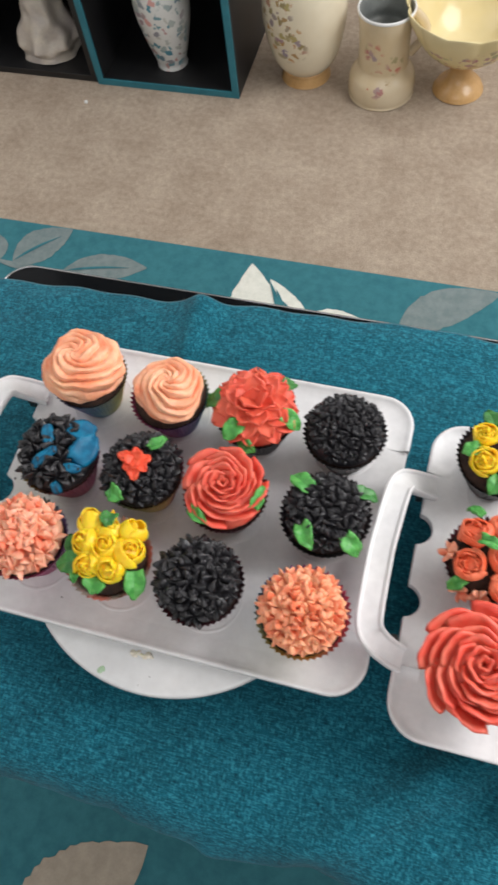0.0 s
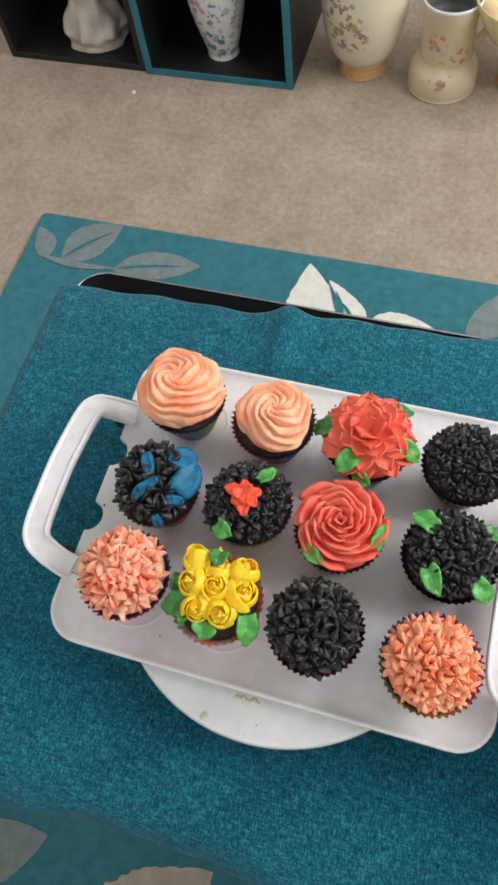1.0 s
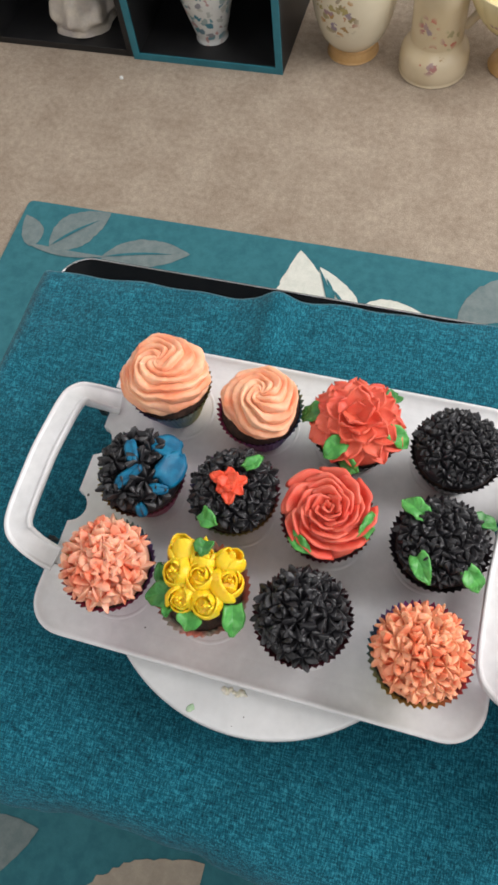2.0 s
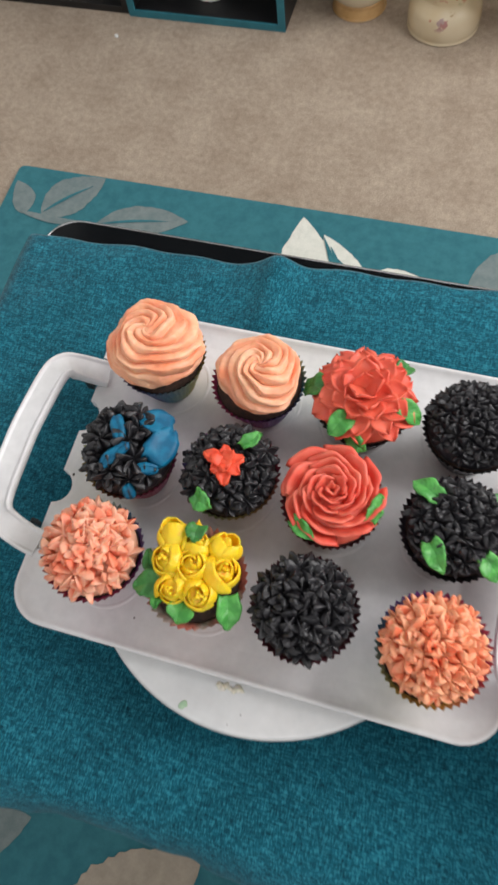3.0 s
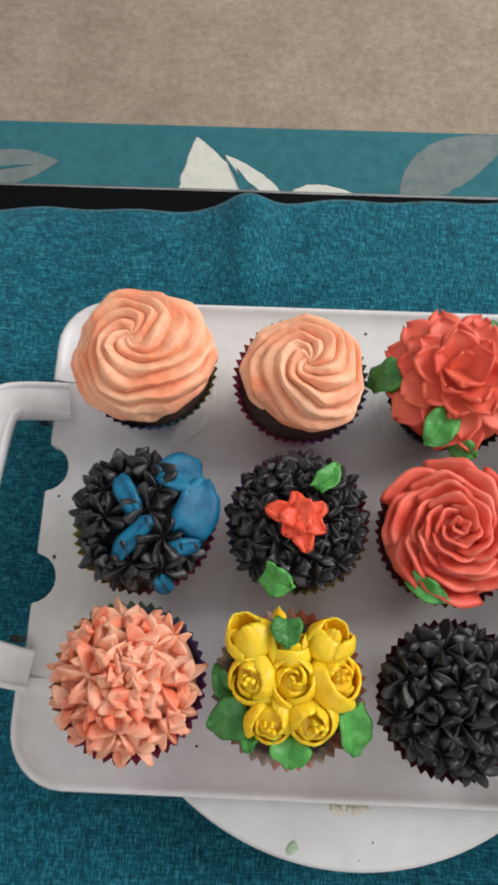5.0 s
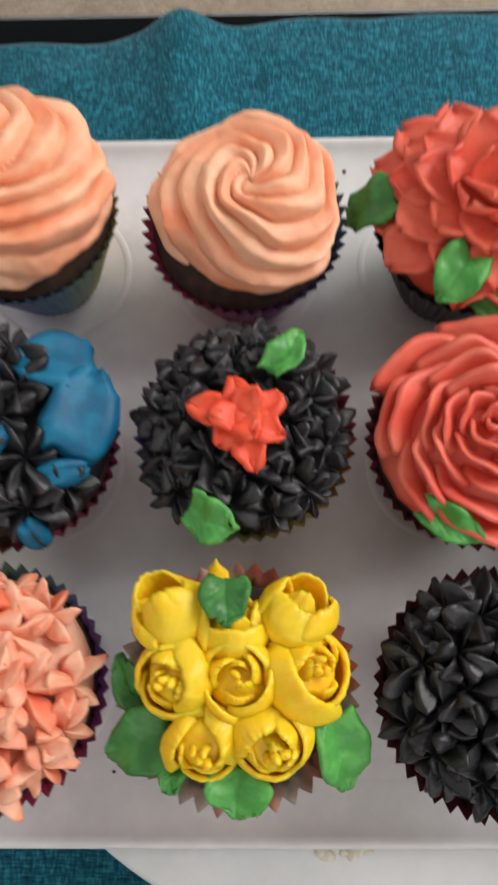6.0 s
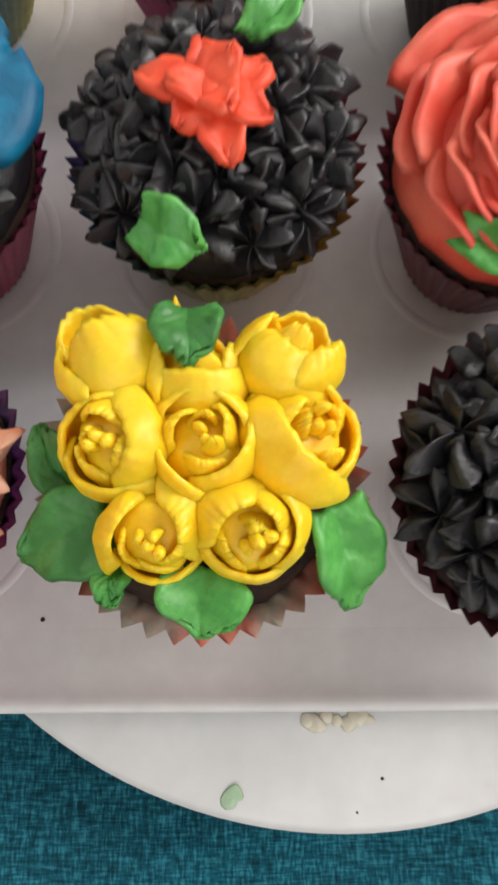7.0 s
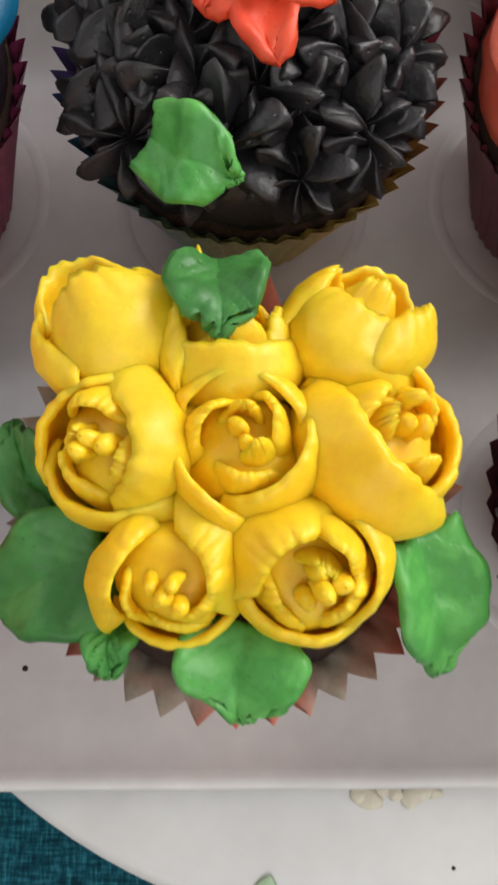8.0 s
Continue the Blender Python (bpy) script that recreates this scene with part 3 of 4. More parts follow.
def seat(x, y, top, tip=0.0, spin=0.0, size=1.0, rad=0.036, sink=0.0, lean=1.0):
    """The pose of an ornament on a dome of cream, square to its surface."""
    r = math.hypot(x, y)
    slope = (top - RIM_Z) / rad * (r / rad) / max(0.22, math.sqrt(max(0.0, 1 - (r / rad) ** 2)))
    nrm = Vector((x / (r + 1e-9) * slope * lean, y / (r + 1e-9) * slope * lean, 1)).normalized()
    rot = nrm.to_track_quat("Z", "Y").to_matrix().to_4x4()
    z = dome_z(r, top, rad=rad) - sink
    return Matrix.Translation((x, y, z)) @ rot @ pose(0, 0, 0, tip, 0, spin) @ Matrix.Scale(size, 4)


def star_drop(n=6, reach=0.0100, lift=0.0042, seed=0, deep=0.0032, twist=0.26, blade=0.0024):
    """One piped star flower: creased wedge petals about a pinched middle."""
    rng = np.random.RandomState(seed)
    per, rho = 14, np.array([0.0, 0.10, 0.22, 0.36, 0.50, 0.64, 0.77, 0.88, 0.96, 1.0])[:, None]
    k = np.repeat(np.arange(n), per)
    side = np.tile(np.linspace(-1, 1, per, endpoint=False), n)
    w = np.abs(side)
    ln = (reach * rng.uniform(0.82, 1.16, n))[k]
    up = (lift * rng.uniform(0.65, 1.35, n))[k]
    ang = np.arange(n * per) * 2 * np.pi / (n * per) + rng.uniform(-0.16, 0.16, n)[k] * (1 - w)
    out = ln * (0.50 + 0.34 * (1 - w**2) + 0.24 * (1 - w))
    puff = (1 - w) ** 0.80
    crest = up * (0.10 + 0.95 * np.sin(np.pi * np.clip(rho, 0, 1) ** 0.9 * 0.60)) - 0.0010 * rho**4
    groove = -deep * rho**0.6
    z = groove + (crest - groove) * puff + blade * side * (1 - w**2) * np.sin(np.pi * 0.6 * rho)
    r = rho * out
    a = ang + twist * rho**1.4
    p = [np.stack([r * np.cos(a), r * np.sin(a), z], -1)]
    for f, d in ((0.80, -0.0030), (0.42, -0.0065)):
        p.append(np.stack([out * f * np.cos(a[-1]), out * f * np.sin(a[-1]), np.maximum(z[-1], -0.001) * (0.7 if f > 0.9 else 0.3) + d], -1)[None])
    s = Shape()
    s.grid(np.concatenate(p), wrap_v=True)
    return s.wobble(150, 0.0016, seed * 3.1).wobble(420, 0.0004, seed)


STARS = [star_drop(6, 0.0098, seed=1), star_drop(5, 0.0100, seed=2), star_drop(6, 0.0096, seed=3, lift=0.0055), star_drop(7, 0.0100, seed=4)]
BLACK_STARS = [s.mesh("black_star") for s in STARS]
PEACH_STARS = [star_drop(n, r, l, seed=k, deep=0.0038, twist=0.15).mesh("peach_star") for n, r, l, k in ((5, 0.0122, 0.0050, 5), (6, 0.0118, 0.0060, 6), (6, 0.0120, 0.0044, 7))]
ORANGE_STARS = [star_drop(n, r, l, seed=k, deep=0.0036, twist=0.2).mesh("orange_star") for n, r, l, k in ((6, 0.0104, 0.0050, 15), (6, 0.0100, 0.0058, 16), (5, 0.0106, 0.0044, 17))]


def cover_with_stars(cup, meshes, material, count, top, seed, rad=0.0325, size=1.0, skip=None):
    rng = np.random.RandomState(seed)
    for i in range(count):
        r, a = rad * math.sqrt((i + 0.4) / count), i * 2.39996 + seed
        x, y = r * math.cos(a) + rng.uniform(-1, 1) * 0.0012, r * math.sin(a) + rng.uniform(-1, 1) * 0.0012
        if skip and any(math.hypot(x - sx, y - sy) < sr for sx, sy, sr in skip):
            continue
        m = seat(x, y, top, rng.uniform(-14, 14), rng.uniform(0, 360), size * rng.uniform(0.86, 1.14), sink=0.0015, lean=1.25)
        part("frosting_star", meshes[i % len(meshes)], material, cup, m=m)
    for i in range(13):
        a = 2 * math.pi * (i + 0.3 * rng.uniform(-1, 1)) / 13 + seed
        m = seat(0.0302 * math.cos(a), 0.0302 * math.sin(a), top - 0.004, rng.uniform(-8, 8), rng.uniform(0, 360), 0.82 * size, lean=1.5)
        part("frosting_star", meshes[i % len(meshes)], material, cup, m=m)


def leaf_shape(length=0.018, width=0.014, seed=0, ruffle=0.0016, curl=0.004):
    """A piped leaf: ruffled sheet with a sunken midrib, drawn to a point."""
    rng = np.random.RandomState(seed + 50)
    nu, nv = 21, 38
    u, v = np.linspace(-1, 1, nu), np.linspace(0, 1, nv)
    half = width / 2 * (0.42 + 0.58 * np.sin(np.pi * np.clip(v * 0.9 + 0.12, 0, 1)) ** 0.8) * np.clip((1 - v) / 0.22, 0, 1) ** 0.6
    ph = rng.uniform(0, 6)
    p = np.zeros((nu, nv, 3))
    au = np.abs(u)[:, None]
    p[..., 0] = (length * v)[None, :] - 0.12 * length * au**2
    p[..., 1] = u[:, None] * half[None, :] * (1 + 0.03 * np.sin(11 * v + ph))[None, :]
    p[..., 2] = 0.0020 * au**0.8 + ruffle * au * np.sin(12 * v + ph + 1.3 * np.sign(u)[:, None]) * 0.55 + (curl * np.sin(np.pi * 0.85 * v))[None, :] + 0.00018 * np.sin(34 * (v[None, :] - 0.55 * au) + ph) * np.clip(au * 4, 0, 1)
    s = Shape()
    s.shell(p, 0.0022, 2.5)
    return s.wobble(150, 0.0013, seed * 1.7)


def add_leaf(cup, x, y, spin, length, width, top, seed, material=None, tip=0.0, sink=0.0, ruffle=0.0016, curl=0.004, label=""):
    """A leaf centred at x, y on the dome, pointing along spin (degrees)."""
    m = seat(x, y, top, 0, 0, 1, sink=sink - 0.001, lean=0.4)
    r = math.hypot(x, y)
    d = Vector((math.cos(radians(spin)), math.sin(radians(spin)), 0))
    n = m.to_3x3() @ Vector((0, 0, 1))
    d = (d - n * d.dot(n)).normalized()
    rot = Matrix((d, n.cross(d), n)).transposed().to_4x4()
    m = Matrix.Translation(m.translation) @ rot @ pose(0, 0, 0, 0, tip, 0) @ Matrix.Translation((-length / 2, 0, 0))
    return part("leaf", leaf_shape(length, width, seed, ruffle, curl), material or GREEN, cup, label or "piped green frosting leaf", m=m)


def swirl(r_out, height, arms=7, twist=7.4, seed=0.0, depth=0.0050, hand=1, off=(0.0, 0.0), rise=0.012):
    """A rosette piped through a star nozzle: rounded ridges wind out from a folded middle."""
    nt, na = 110, 420
    q = np.linspace(0, 1, nt)[:, None]
    a = np.linspace(0, 2 * np.pi, na, endpoint=False)[None, :]
    psi = q * 2.05
    lob = 1 + 0.035 * np.sin(2 * a + seed) + 0.030 * np.sin(3 * a + 2 * seed)
    r = r_out * np.sin(np.minimum(psi, 2.05)) ** 0.85 * lob
    z = RIM_Z + rise + height * np.sign(np.cos(psi)) * np.abs(np.cos(psi)) ** 0.9
    wind = hand * twist * q**0.72 + 0.42 * np.sin(a + 5 * q + seed) + 0.16 * np.sin(3 * a - 7 * q + 2 * seed)
    turn = (arms * (a - wind) + seed) / (2 * np.pi)
    wave = np.abs(2 * (turn % 1) - 1)
    ridge_h = 0.7 * np.sqrt(np.clip(1 - (1 - wave) ** 2.2, 0, 1)) + 0.3 * wave
    amp = depth * np.clip(q / 0.12, 0.25, 1) * np.clip((1.05 - q) / 0.2, 0, 1) * (1 + 0.25 * np.sin(2 * a + 9 * q + seed))
    d = amp * (ridge_h - 0.62)
    nr, nz = np.sin(psi) * 0.9, np.cos(psi) * 0.8 + 0.25
    x = (r + d * nr) * np.cos(a) + off[0] * (1 - q)
    y = (r + d * nr) * np.sin(a) + off[1] * (1 - q)
    s = Shape()
    s.grid(np.stack([x, y, z + d * nz], -1), wrap_v=True)
    s.wobble(60, 0.0036, seed).wobble(230, 0.0005, seed + 4)
    me = s.mesh("swirl")
    arm = np.floor(turn + 0.5) % arms
    tint = 0.5 + 0.5 * np.sin(2.4 * arm + seed + 1.2 * np.sin(2 * a + 4 * q))
    me.attributes.new("tint", "FLOAT", "POINT").data.foreach_set("value", tint.ravel())
    return me


def ribbon_petal(r0, a0, span, z0, z1, lean, roll, rng, thick=0.0016):
    """One upright petal of a piped rose: a bent ribbon with a thin wavy lip."""
    s = Shape()
    nu, nv = 20, 10
    u, v = np.linspace(-1, 1, nu), np.linspace(0, 1, nv)
    ang = a0 + span / 2 * u
    crest = 1 - 0.42 * np.abs(u) ** 1.6 + 0.05 * np.sin(5 * u + rng.uniform(0, 6))
    inward = 0.20 * r0 * u - 0.12 * r0 * u**2
    rad = r0 + inward[:, None] + lean * (v**1.4)[None, :] + roll * (np.clip(v - 0.7, 0, 1) / 0.3)[None, :] ** 2 + 0.0005 * np.sin(7 * u + a0)[:, None] * v[None, :]
    z = z0 + (z1 - z0) * v[None, :] * crest[:, None]
    s.shell(np.stack([rad * np.cos(ang)[:, None], rad * np.sin(ang)[:, None], z], -1), thick, 2.0)
    return s.wobble(150, 0.0009, a0 * 3 + r0 * 900)


def rose(core, material, top, rings, rad=0.031, seed=0, z_base=RIM_Z - 0.002, thick=0.0020):
    """Ribbon petals in rings round a core, each lip following the dome."""
    rng = np.random.RandomState(seed)
    n = len(rings)
    for k, count in enumerate(rings):
        f = (k + 0.35) / n
        r0 = rad * f
        lip = dome_z(r0 * 0.92, top, rim=z_base + 0.004, rad=rad * 1.10)
        for j in range(count):
            a0 = 2 * np.pi * (j + rng.uniform(-0.16, 0.16)) / count + k * 0.9
            s = ribbon_petal(r0 * rng.uniform(0.94, 1.06), a0, 2 * np.pi / count * rng.uniform(1.25, 1.6), lip - 0.014, lip + rng.uniform(-0.0016, 0.0016), 0.0020 + 0.0080 * f * rng.uniform(0.7, 1.3), 0.0002 + 0.0008 * f, rng, thick)
            part("petal", s, material, core)


def scale_petal(m, length, width, rng, cup_=0.0022, tipz=0.0, thick=0.0018):
    s = Shape()
    nu, nv = 11, 12
    u, v = np.linspace(-1, 1, nu), np.linspace(0, 1, nv)
    half = width / 2 * np.sin(np.pi * (0.18 + 0.74 * v)) ** 0.7 * np.clip((1.02 - v) / 0.3, 0, 1) ** 0.45
    p = np.zeros((nu, nv, 3))
    p[..., 0] = (length * v)[None, :] + 0.02 * length * np.sin(5 * u + rng.uniform(0, 6))[:, None]
    p[..., 1] = u[:, None] * half[None, :]
    p[..., 2] = cup_ * (u[:, None] ** 2) * (0.3 + v[None, :]) + tipz * (v**2)[None, :]
    w = np.array(m.to_3x3())
    s.shell(p @ w.T + np.array(m.translation), thick, 1.6)
    return s


def dahlia(core, material, top, rings, seed=0, rad=0.036, length=0.0195, width=0.0185):
    """Overlapping broad petals in rings, laid like scales over a dome."""
    rng = np.random.RandomState(seed)
    n = len(rings)
    for k, count in enumerate(rings):
        f = (k + 0.15) / n
        for j in range(count):
            a = 360 * (j + rng.uniform(-0.18, 0.18)) / count + 47 * k
            r = rad * f * 0.78
            z = dome_z(r, top) - 0.0035 + 0.001 * (1 - f)
            pitch = -(46 - 70 * f + rng.uniform(-8, 8))
            m = Matrix.Translation((r * math.cos(radians(a)), r * math.sin(radians(a)), z)) @ pose(0, 0, 0, 0, 0, a) @ pose(0, 0, 0, 0, pitch, 0) @ pose(-0.004, 0, 0)
            s = scale_petal(m, length * rng.uniform(0.8, 1.08), width * rng.uniform(0.85, 1.15), rng, 0.0030, 0.0008 * (1 - f) - 0.004 * f, 0.0021)
            part("petal", s.wobble(150, 0.0010, seed + 7 * k + j), material, core)


def add_bud(cup, m, seed, material, label, radius=0.0108, height=0.0135, outer=3, open_=0.0, inner=3, dots=5):
    """A piped bud: broad wrapped petals with ragged lips round small inner ones."""
    rng = np.random.RandomState(seed)
    h = height
    core = part("frosting_bud", lathe(smooth_profile([(radius * 0.5, -0.006), (radius * 0.72, -0.001), (radius * 0.74, h * 0.24), (radius * 0.45, h * 0.44), (0.0, h * 0.50)], 24), 20).wobble(200, 0.0008, seed), material, cup, label, m=m)

    def wrapped(r, hh, a0, span, knots, thick, tag):
        s = Shape()
        nu, nv = 34, 20
        u, v = np.linspace(-1, 1, nu), np.linspace(0, 1, nv)
        ang = a0 + span / 2 * u
        prof = np.interp(v, [0, 0.18, 0.4, 0.62, 0.84, 1.0], knots)
        prof[1:-1] = (prof[:-2] + 2 * prof[1:-1] + prof[2:]) / 4
        ph = rng.uniform(0, 6)
        lip = 1 - 0.34 * np.abs(u) ** 3 + 0.085 * np.sin(4 * u + ph) + 0.030 * np.sin(15 * u + 2 * ph) + 0.018 * np.sin(31 * u + 5 * ph)
        drift = 1 + 0.11 * u
        rad = r * prof[None, :] * drift[:, None] + 0.0005 * np.sin(7 * u + ph)[:, None] * v[None, :] ** 2
        z = hh * v[None, :] ** 0.95 * (1 + (lip[:, None] - 1) * v[None, :] ** 2) - 0.0035
        s.shell(np.stack([rad * np.cos(ang)[:, None], rad * np.sin(ang)[:, None], z], -1), thick, 2.4)
        s.wobble(95, 0.0013, seed * 2.3 + a0).wobble(500, 0.0003, seed)
        part(tag, s, material, core)

    a = rng.uniform(0, 6)
    hero = rng.randint(outer)
    for k in range(outer):
        close = (0.62 if k == hero else rng.uniform(0.68, 0.80)) + open_ * rng.uniform(0.5, 1.3)
        wrapped(radius * rng.uniform(0.95, 1.06), h * (1.06 if k == hero else rng.uniform(0.84, 1.02)), a + 2 * np.pi * k / outer + rng.uniform(-0.25, 0.25), radians(rng.uniform(135, 185)), [0.60, 0.88, 1.0, 1.0, 0.90, close], 0.0015, "petal")
    for r, hh, turn, share in ((0.70, 1.05, 0.9, 1.0), (0.42, 1.10, 0.2, 0.75)):
        count = max(2, round(inner * share))
        for k in range(count if inner else 0):
            wrapped(radius * r * rng.uniform(0.92, 1.08), h * hh * rng.uniform(0.85, 1.05), a + turn + 2 * np.pi * k / count, radians(rng.uniform(95, 150)), [0.60, 0.86, 1.0, 1.0, 0.92, 0.74], 0.0013, "inner_petal")
    for k in range(dots):
        b = rng.uniform(0, 6) + 2 * np.pi * k / dots
        rr = radius * (0.22 if k else 0.0)
        blob = lathe(smooth_profile([(0.0003, -0.004), (0.0012, -0.002), (0.0015, 0.002), (0.0011, 0.0042), (0.0001, 0.0050)], 16), 10)
        blob.v = [blob.points() + np.array([rr * math.cos(b), rr * math.sin(b), h * rng.uniform(0.50, 0.66)])]
        part("stamen", blob.wobble(300, 0.0008, seed + k), material, core)
    return core


def add_tulip(cup, m, seed, material, petals, inner, grains, radius=0.0106):
    """A piped tulip bud: a few broad thin petals wrapped about small inner ones and grains."""
    rng = np.random.RandomState(seed)
    core = part("frosting_bud", lathe(smooth_profile([(radius * 0.5, -0.007), (radius * 0.80, -0.003), (radius * 0.84, 0.0022), (radius * 0.56, 0.0066), (0.0, 0.0082)], 24), 24).wobble(170, 0.0010, seed), material, cup, "yellow piped frosting bud", m=m)

    def wrapped(az, r, span, high, close, thick, tag):
        nu, nv = 40, 22
        u, v = np.linspace(-1, 1, nu), np.linspace(0, 1, nv)
        ph = rng.uniform(0, 6)
        ang = radians(az) + radians(span) / 2 * u
        prof = np.interp(v, [0, 0.16, 0.36, 0.6, 0.84, 1.0], [0.62, 0.90, 1.02, 1.03, 0.5 + 0.5 * close, close])
        for _ in range(3):
            prof[1:-1] = (prof[:-2] + 2 * prof[1:-1] + prof[2:]) / 4
        lip = 1 - 0.40 * np.abs(u) ** 2.6 + 0.045 * np.sin(3 * u + ph) + 0.014 * np.sin(13 * u + 2 * ph) + 0.012 * np.sin(29 * u + 5 * ph)
        rad = radius * r * prof[None, :] * (1 + 0.10 * u + 0.05 * u**2)[:, None]
        z = high * v[None, :] ** 0.95 * (1 + (lip[:, None] - 1) * v[None, :] ** 1.6) - 0.0045
        s = Shape()
        s.shell(np.stack([rad * np.cos(ang)[:, None], rad * np.sin(ang)[:, None], z], -1), thick, 3.0)
        part(tag, s.wobble(80, 0.0013, seed * 2.3 + az).wobble(420, 0.00022, seed), material, core)

    for az, r, span, high, close in petals:
        wrapped(az, r, span, high, close, 0.0016, "petal")
    for az, r, span, high, close in inner:
        wrapped(az, r, span, high + 0.0012, close, 0.0015, "inner_petal")
    for k in range(grains):
        b = 2.4 * k + seed
        rr = radius * (0.08 + 0.07 * k)
        grain = lathe(smooth_profile([(0.0006, -0.005), (0.0011, -0.002), (0.0013, 0.0018), (0.0010, 0.0034), (0.0001, 0.0041)], 16), 12)
        grain.v = [grain.points() + np.array([rr * math.cos(b), rr * math.sin(b), 0.0080 + rng.uniform(0, 0.0022)])]
        part("stamen", grain.wobble(260, 0.0009, seed + k), material, core)
    return core


def tilted(x, y, z, lean, towards, spin=0.0, size=1.0):
    """A pose leaning by lean degrees towards a compass angle."""
    d = radians(towards)
    axis = Vector((-math.sin(d), math.cos(d), 0))
    return Matrix.Translation((x, y, z)) @ Matrix.Rotation(radians(lean), 4, axis) @ pose(0, 0, 0, 0, 0, spin) @ Matrix.Scale(size, 4)


def cupcake(x, y, label, case, turn=0.0, pleats=46, cake_top=0.056, **kw):
    ob = thing("cupcake", (x + SX, y + SY, FLOOR_Z + 0.0006), label, "cupcake", "cupcakes on the trays")
    part("paper_case", liner(pleats, **kw), case, ob, "pleated paper case", m=pose(0, 0, 0, 0, 0, turn))
    part("sponge", dome(cake_top, rad=kw.get("rim_r", RIM_R) - 0.0012, seed=x * 40), CAKE, ob, "dark chocolate sponge")
    return ob


def bed(cup, top, material, rad=0.0335):
    return part("frosting", dome(top, rad, RIM_Z - 0.001, 0.001, top * 300), material, cup)


# back row
c = cupcake(-0.262, 0.345, "cupcake with tall peach buttercream swirl in rainbow paper case", RAINBOW, 0)
part("frosting", swirl(0.0350, 0.022, 6, 7.8, 0.6, 0.0062, off=(-0.004, 0.002), rise=0.014), PEACH, c, "peach buttercream swirl with orange streaks")
c = cupcake(-0.178, 0.340, "cupcake with smaller peach buttercream swirl, sponge showing", RAINBOW, 70)
part("frosting", swirl(0.0306, 0.019, 6, 7.2, 2.4, 0.0056, off=(0.004, 0.000), rise=0.010), PEACH, c, "peach buttercream swirl")
c = cupcake(-0.094, 0.339, "cupcake with coral layered petals and green leaves", DARK_CASE, 0)
dahlia(tagged(bed(c, 0.066, CORAL), "coral frosting flower of overlapping petals"), CORAL, 0.0720, (3, 6, 9, 11, 12), 4, rad=0.039, length=0.021, width=0.020)
for k, (lx, ly, sp) in enumerate(((-0.038, 0.000, 185), (-0.013, -0.030, 235), (0.003, -0.036, 320), (0.034, -0.008, 345), (0.023, 0.029, 60))):
    add_leaf(c, lx, ly, sp, (0.023, 0.020, 0.016, 0.022, 0.018)[k], (0.019, 0.018, 0.013, 0.017, 0.014)[k], 0.066, 20 + k, GREEN_DARK if k in (0, 4) else GREEN, sink=-0.005)
c = cupcake(-0.0115, 0.337, "cupcake covered in black frosting stars, dark paper case", DARK_CASE, 30)
bed(c, 0.064, BLACK)
cover_with_stars(c, BLACK_STARS, BLACK, 30, 0.069, 1, rad=0.0285, size=0.80)

# middle row
c = cupcake(-0.258, 0.257, "cupcake with black frosting stars and broad blue petals", RAINBOW, 200)
bed(c, 0.062, BLACK)
blue_at = [(0.019, 0.021, 60, 0.024), (0.026, 0.003, -20, 0.027), (-0.003, -0.013, 65, 0.022), (-0.006, 0.010, 85, 0.019), (0.020, -0.014, -40, 0.015), (0.012, -0.030, 280, 0.010)]
for k, (bx, by, sp, ln) in enumerate(blue_at):
    rng = np.random.RandomState(k + 60)
    m0 = seat(bx, by, 0.0675, lean=0.8)
    rot = Matrix.Translation(m0.translation) @ m0.to_3x3().normalized().to_4x4()
    s = scale_petal(rot @ pose(0, 0, 0.0052 if k in (2, 3) else 0.003, 0, 0, sp) @ pose(-ln / 2, 0, 0, 0, -8, 0), ln * 1.2, 0.024 if k < 2 else 0.0095, rng, 0.0030, -0.005, 0.0045)
    part("frosting_petal", s.wobble(110, 0.0016, k), BLUE, c, "broad blue frosting petal")
for k, (bx, by, z) in enumerate(((-0.020, 0.012, 0), (0.010, 0.014, 0), (0.014, -0.013, 0), (-0.002, -0.026, 0), (-0.024, -0.008, 0), (-0.008, 0.030, 0), (-0.020, 0.026, 0), (0.004, 0.029, 0), (-0.032, 0.004, 0), (-0.022, -0.024, 0), (-0.010, -0.030, 0), (0.014, -0.028, 0), (0.026, -0.020, 0), (-0.030, 0.018, 0), (0.004, 0.002, 0), (-0.018, -0.002, 0))):
    part("frosting_star", BLACK_STARS[k % 4], BLACK, c, m=seat(bx * 0.90, by * 0.90, 0.0725, (k * 37) % 25 - 12, k * 77, 1.14 if k % 4 else 1.0, lean=1.05))

c = cupcake(-0.178, 0.260, "cupcake with black frosting stars, scarlet bud and green leaves", RAINBOW, 285, teeth=0.0018)
bed(c, 0.064, BLACK)
cover_with_stars(c, BLACK_STARS, BLACK, 28, 0.069, 2, rad=0.0295, size=1.02, skip=[(-0.001, 0.0, 0.0110), (-0.0085, -0.0300, 0.002)])
rng = np.random.RandomState(9)
red = part("frosting_bud", lathe([(0.0075, 0.060), (0.0070, 0.068), (0.0045, 0.0725), (0.0, 0.0735)], 16).wobble(200, 0.001, 2), SCARLET, c, "small scarlet frosting bud", m=pose(-0.0008, -0.0022, 0.0118) @ Matrix.Scale(0.88, 4))
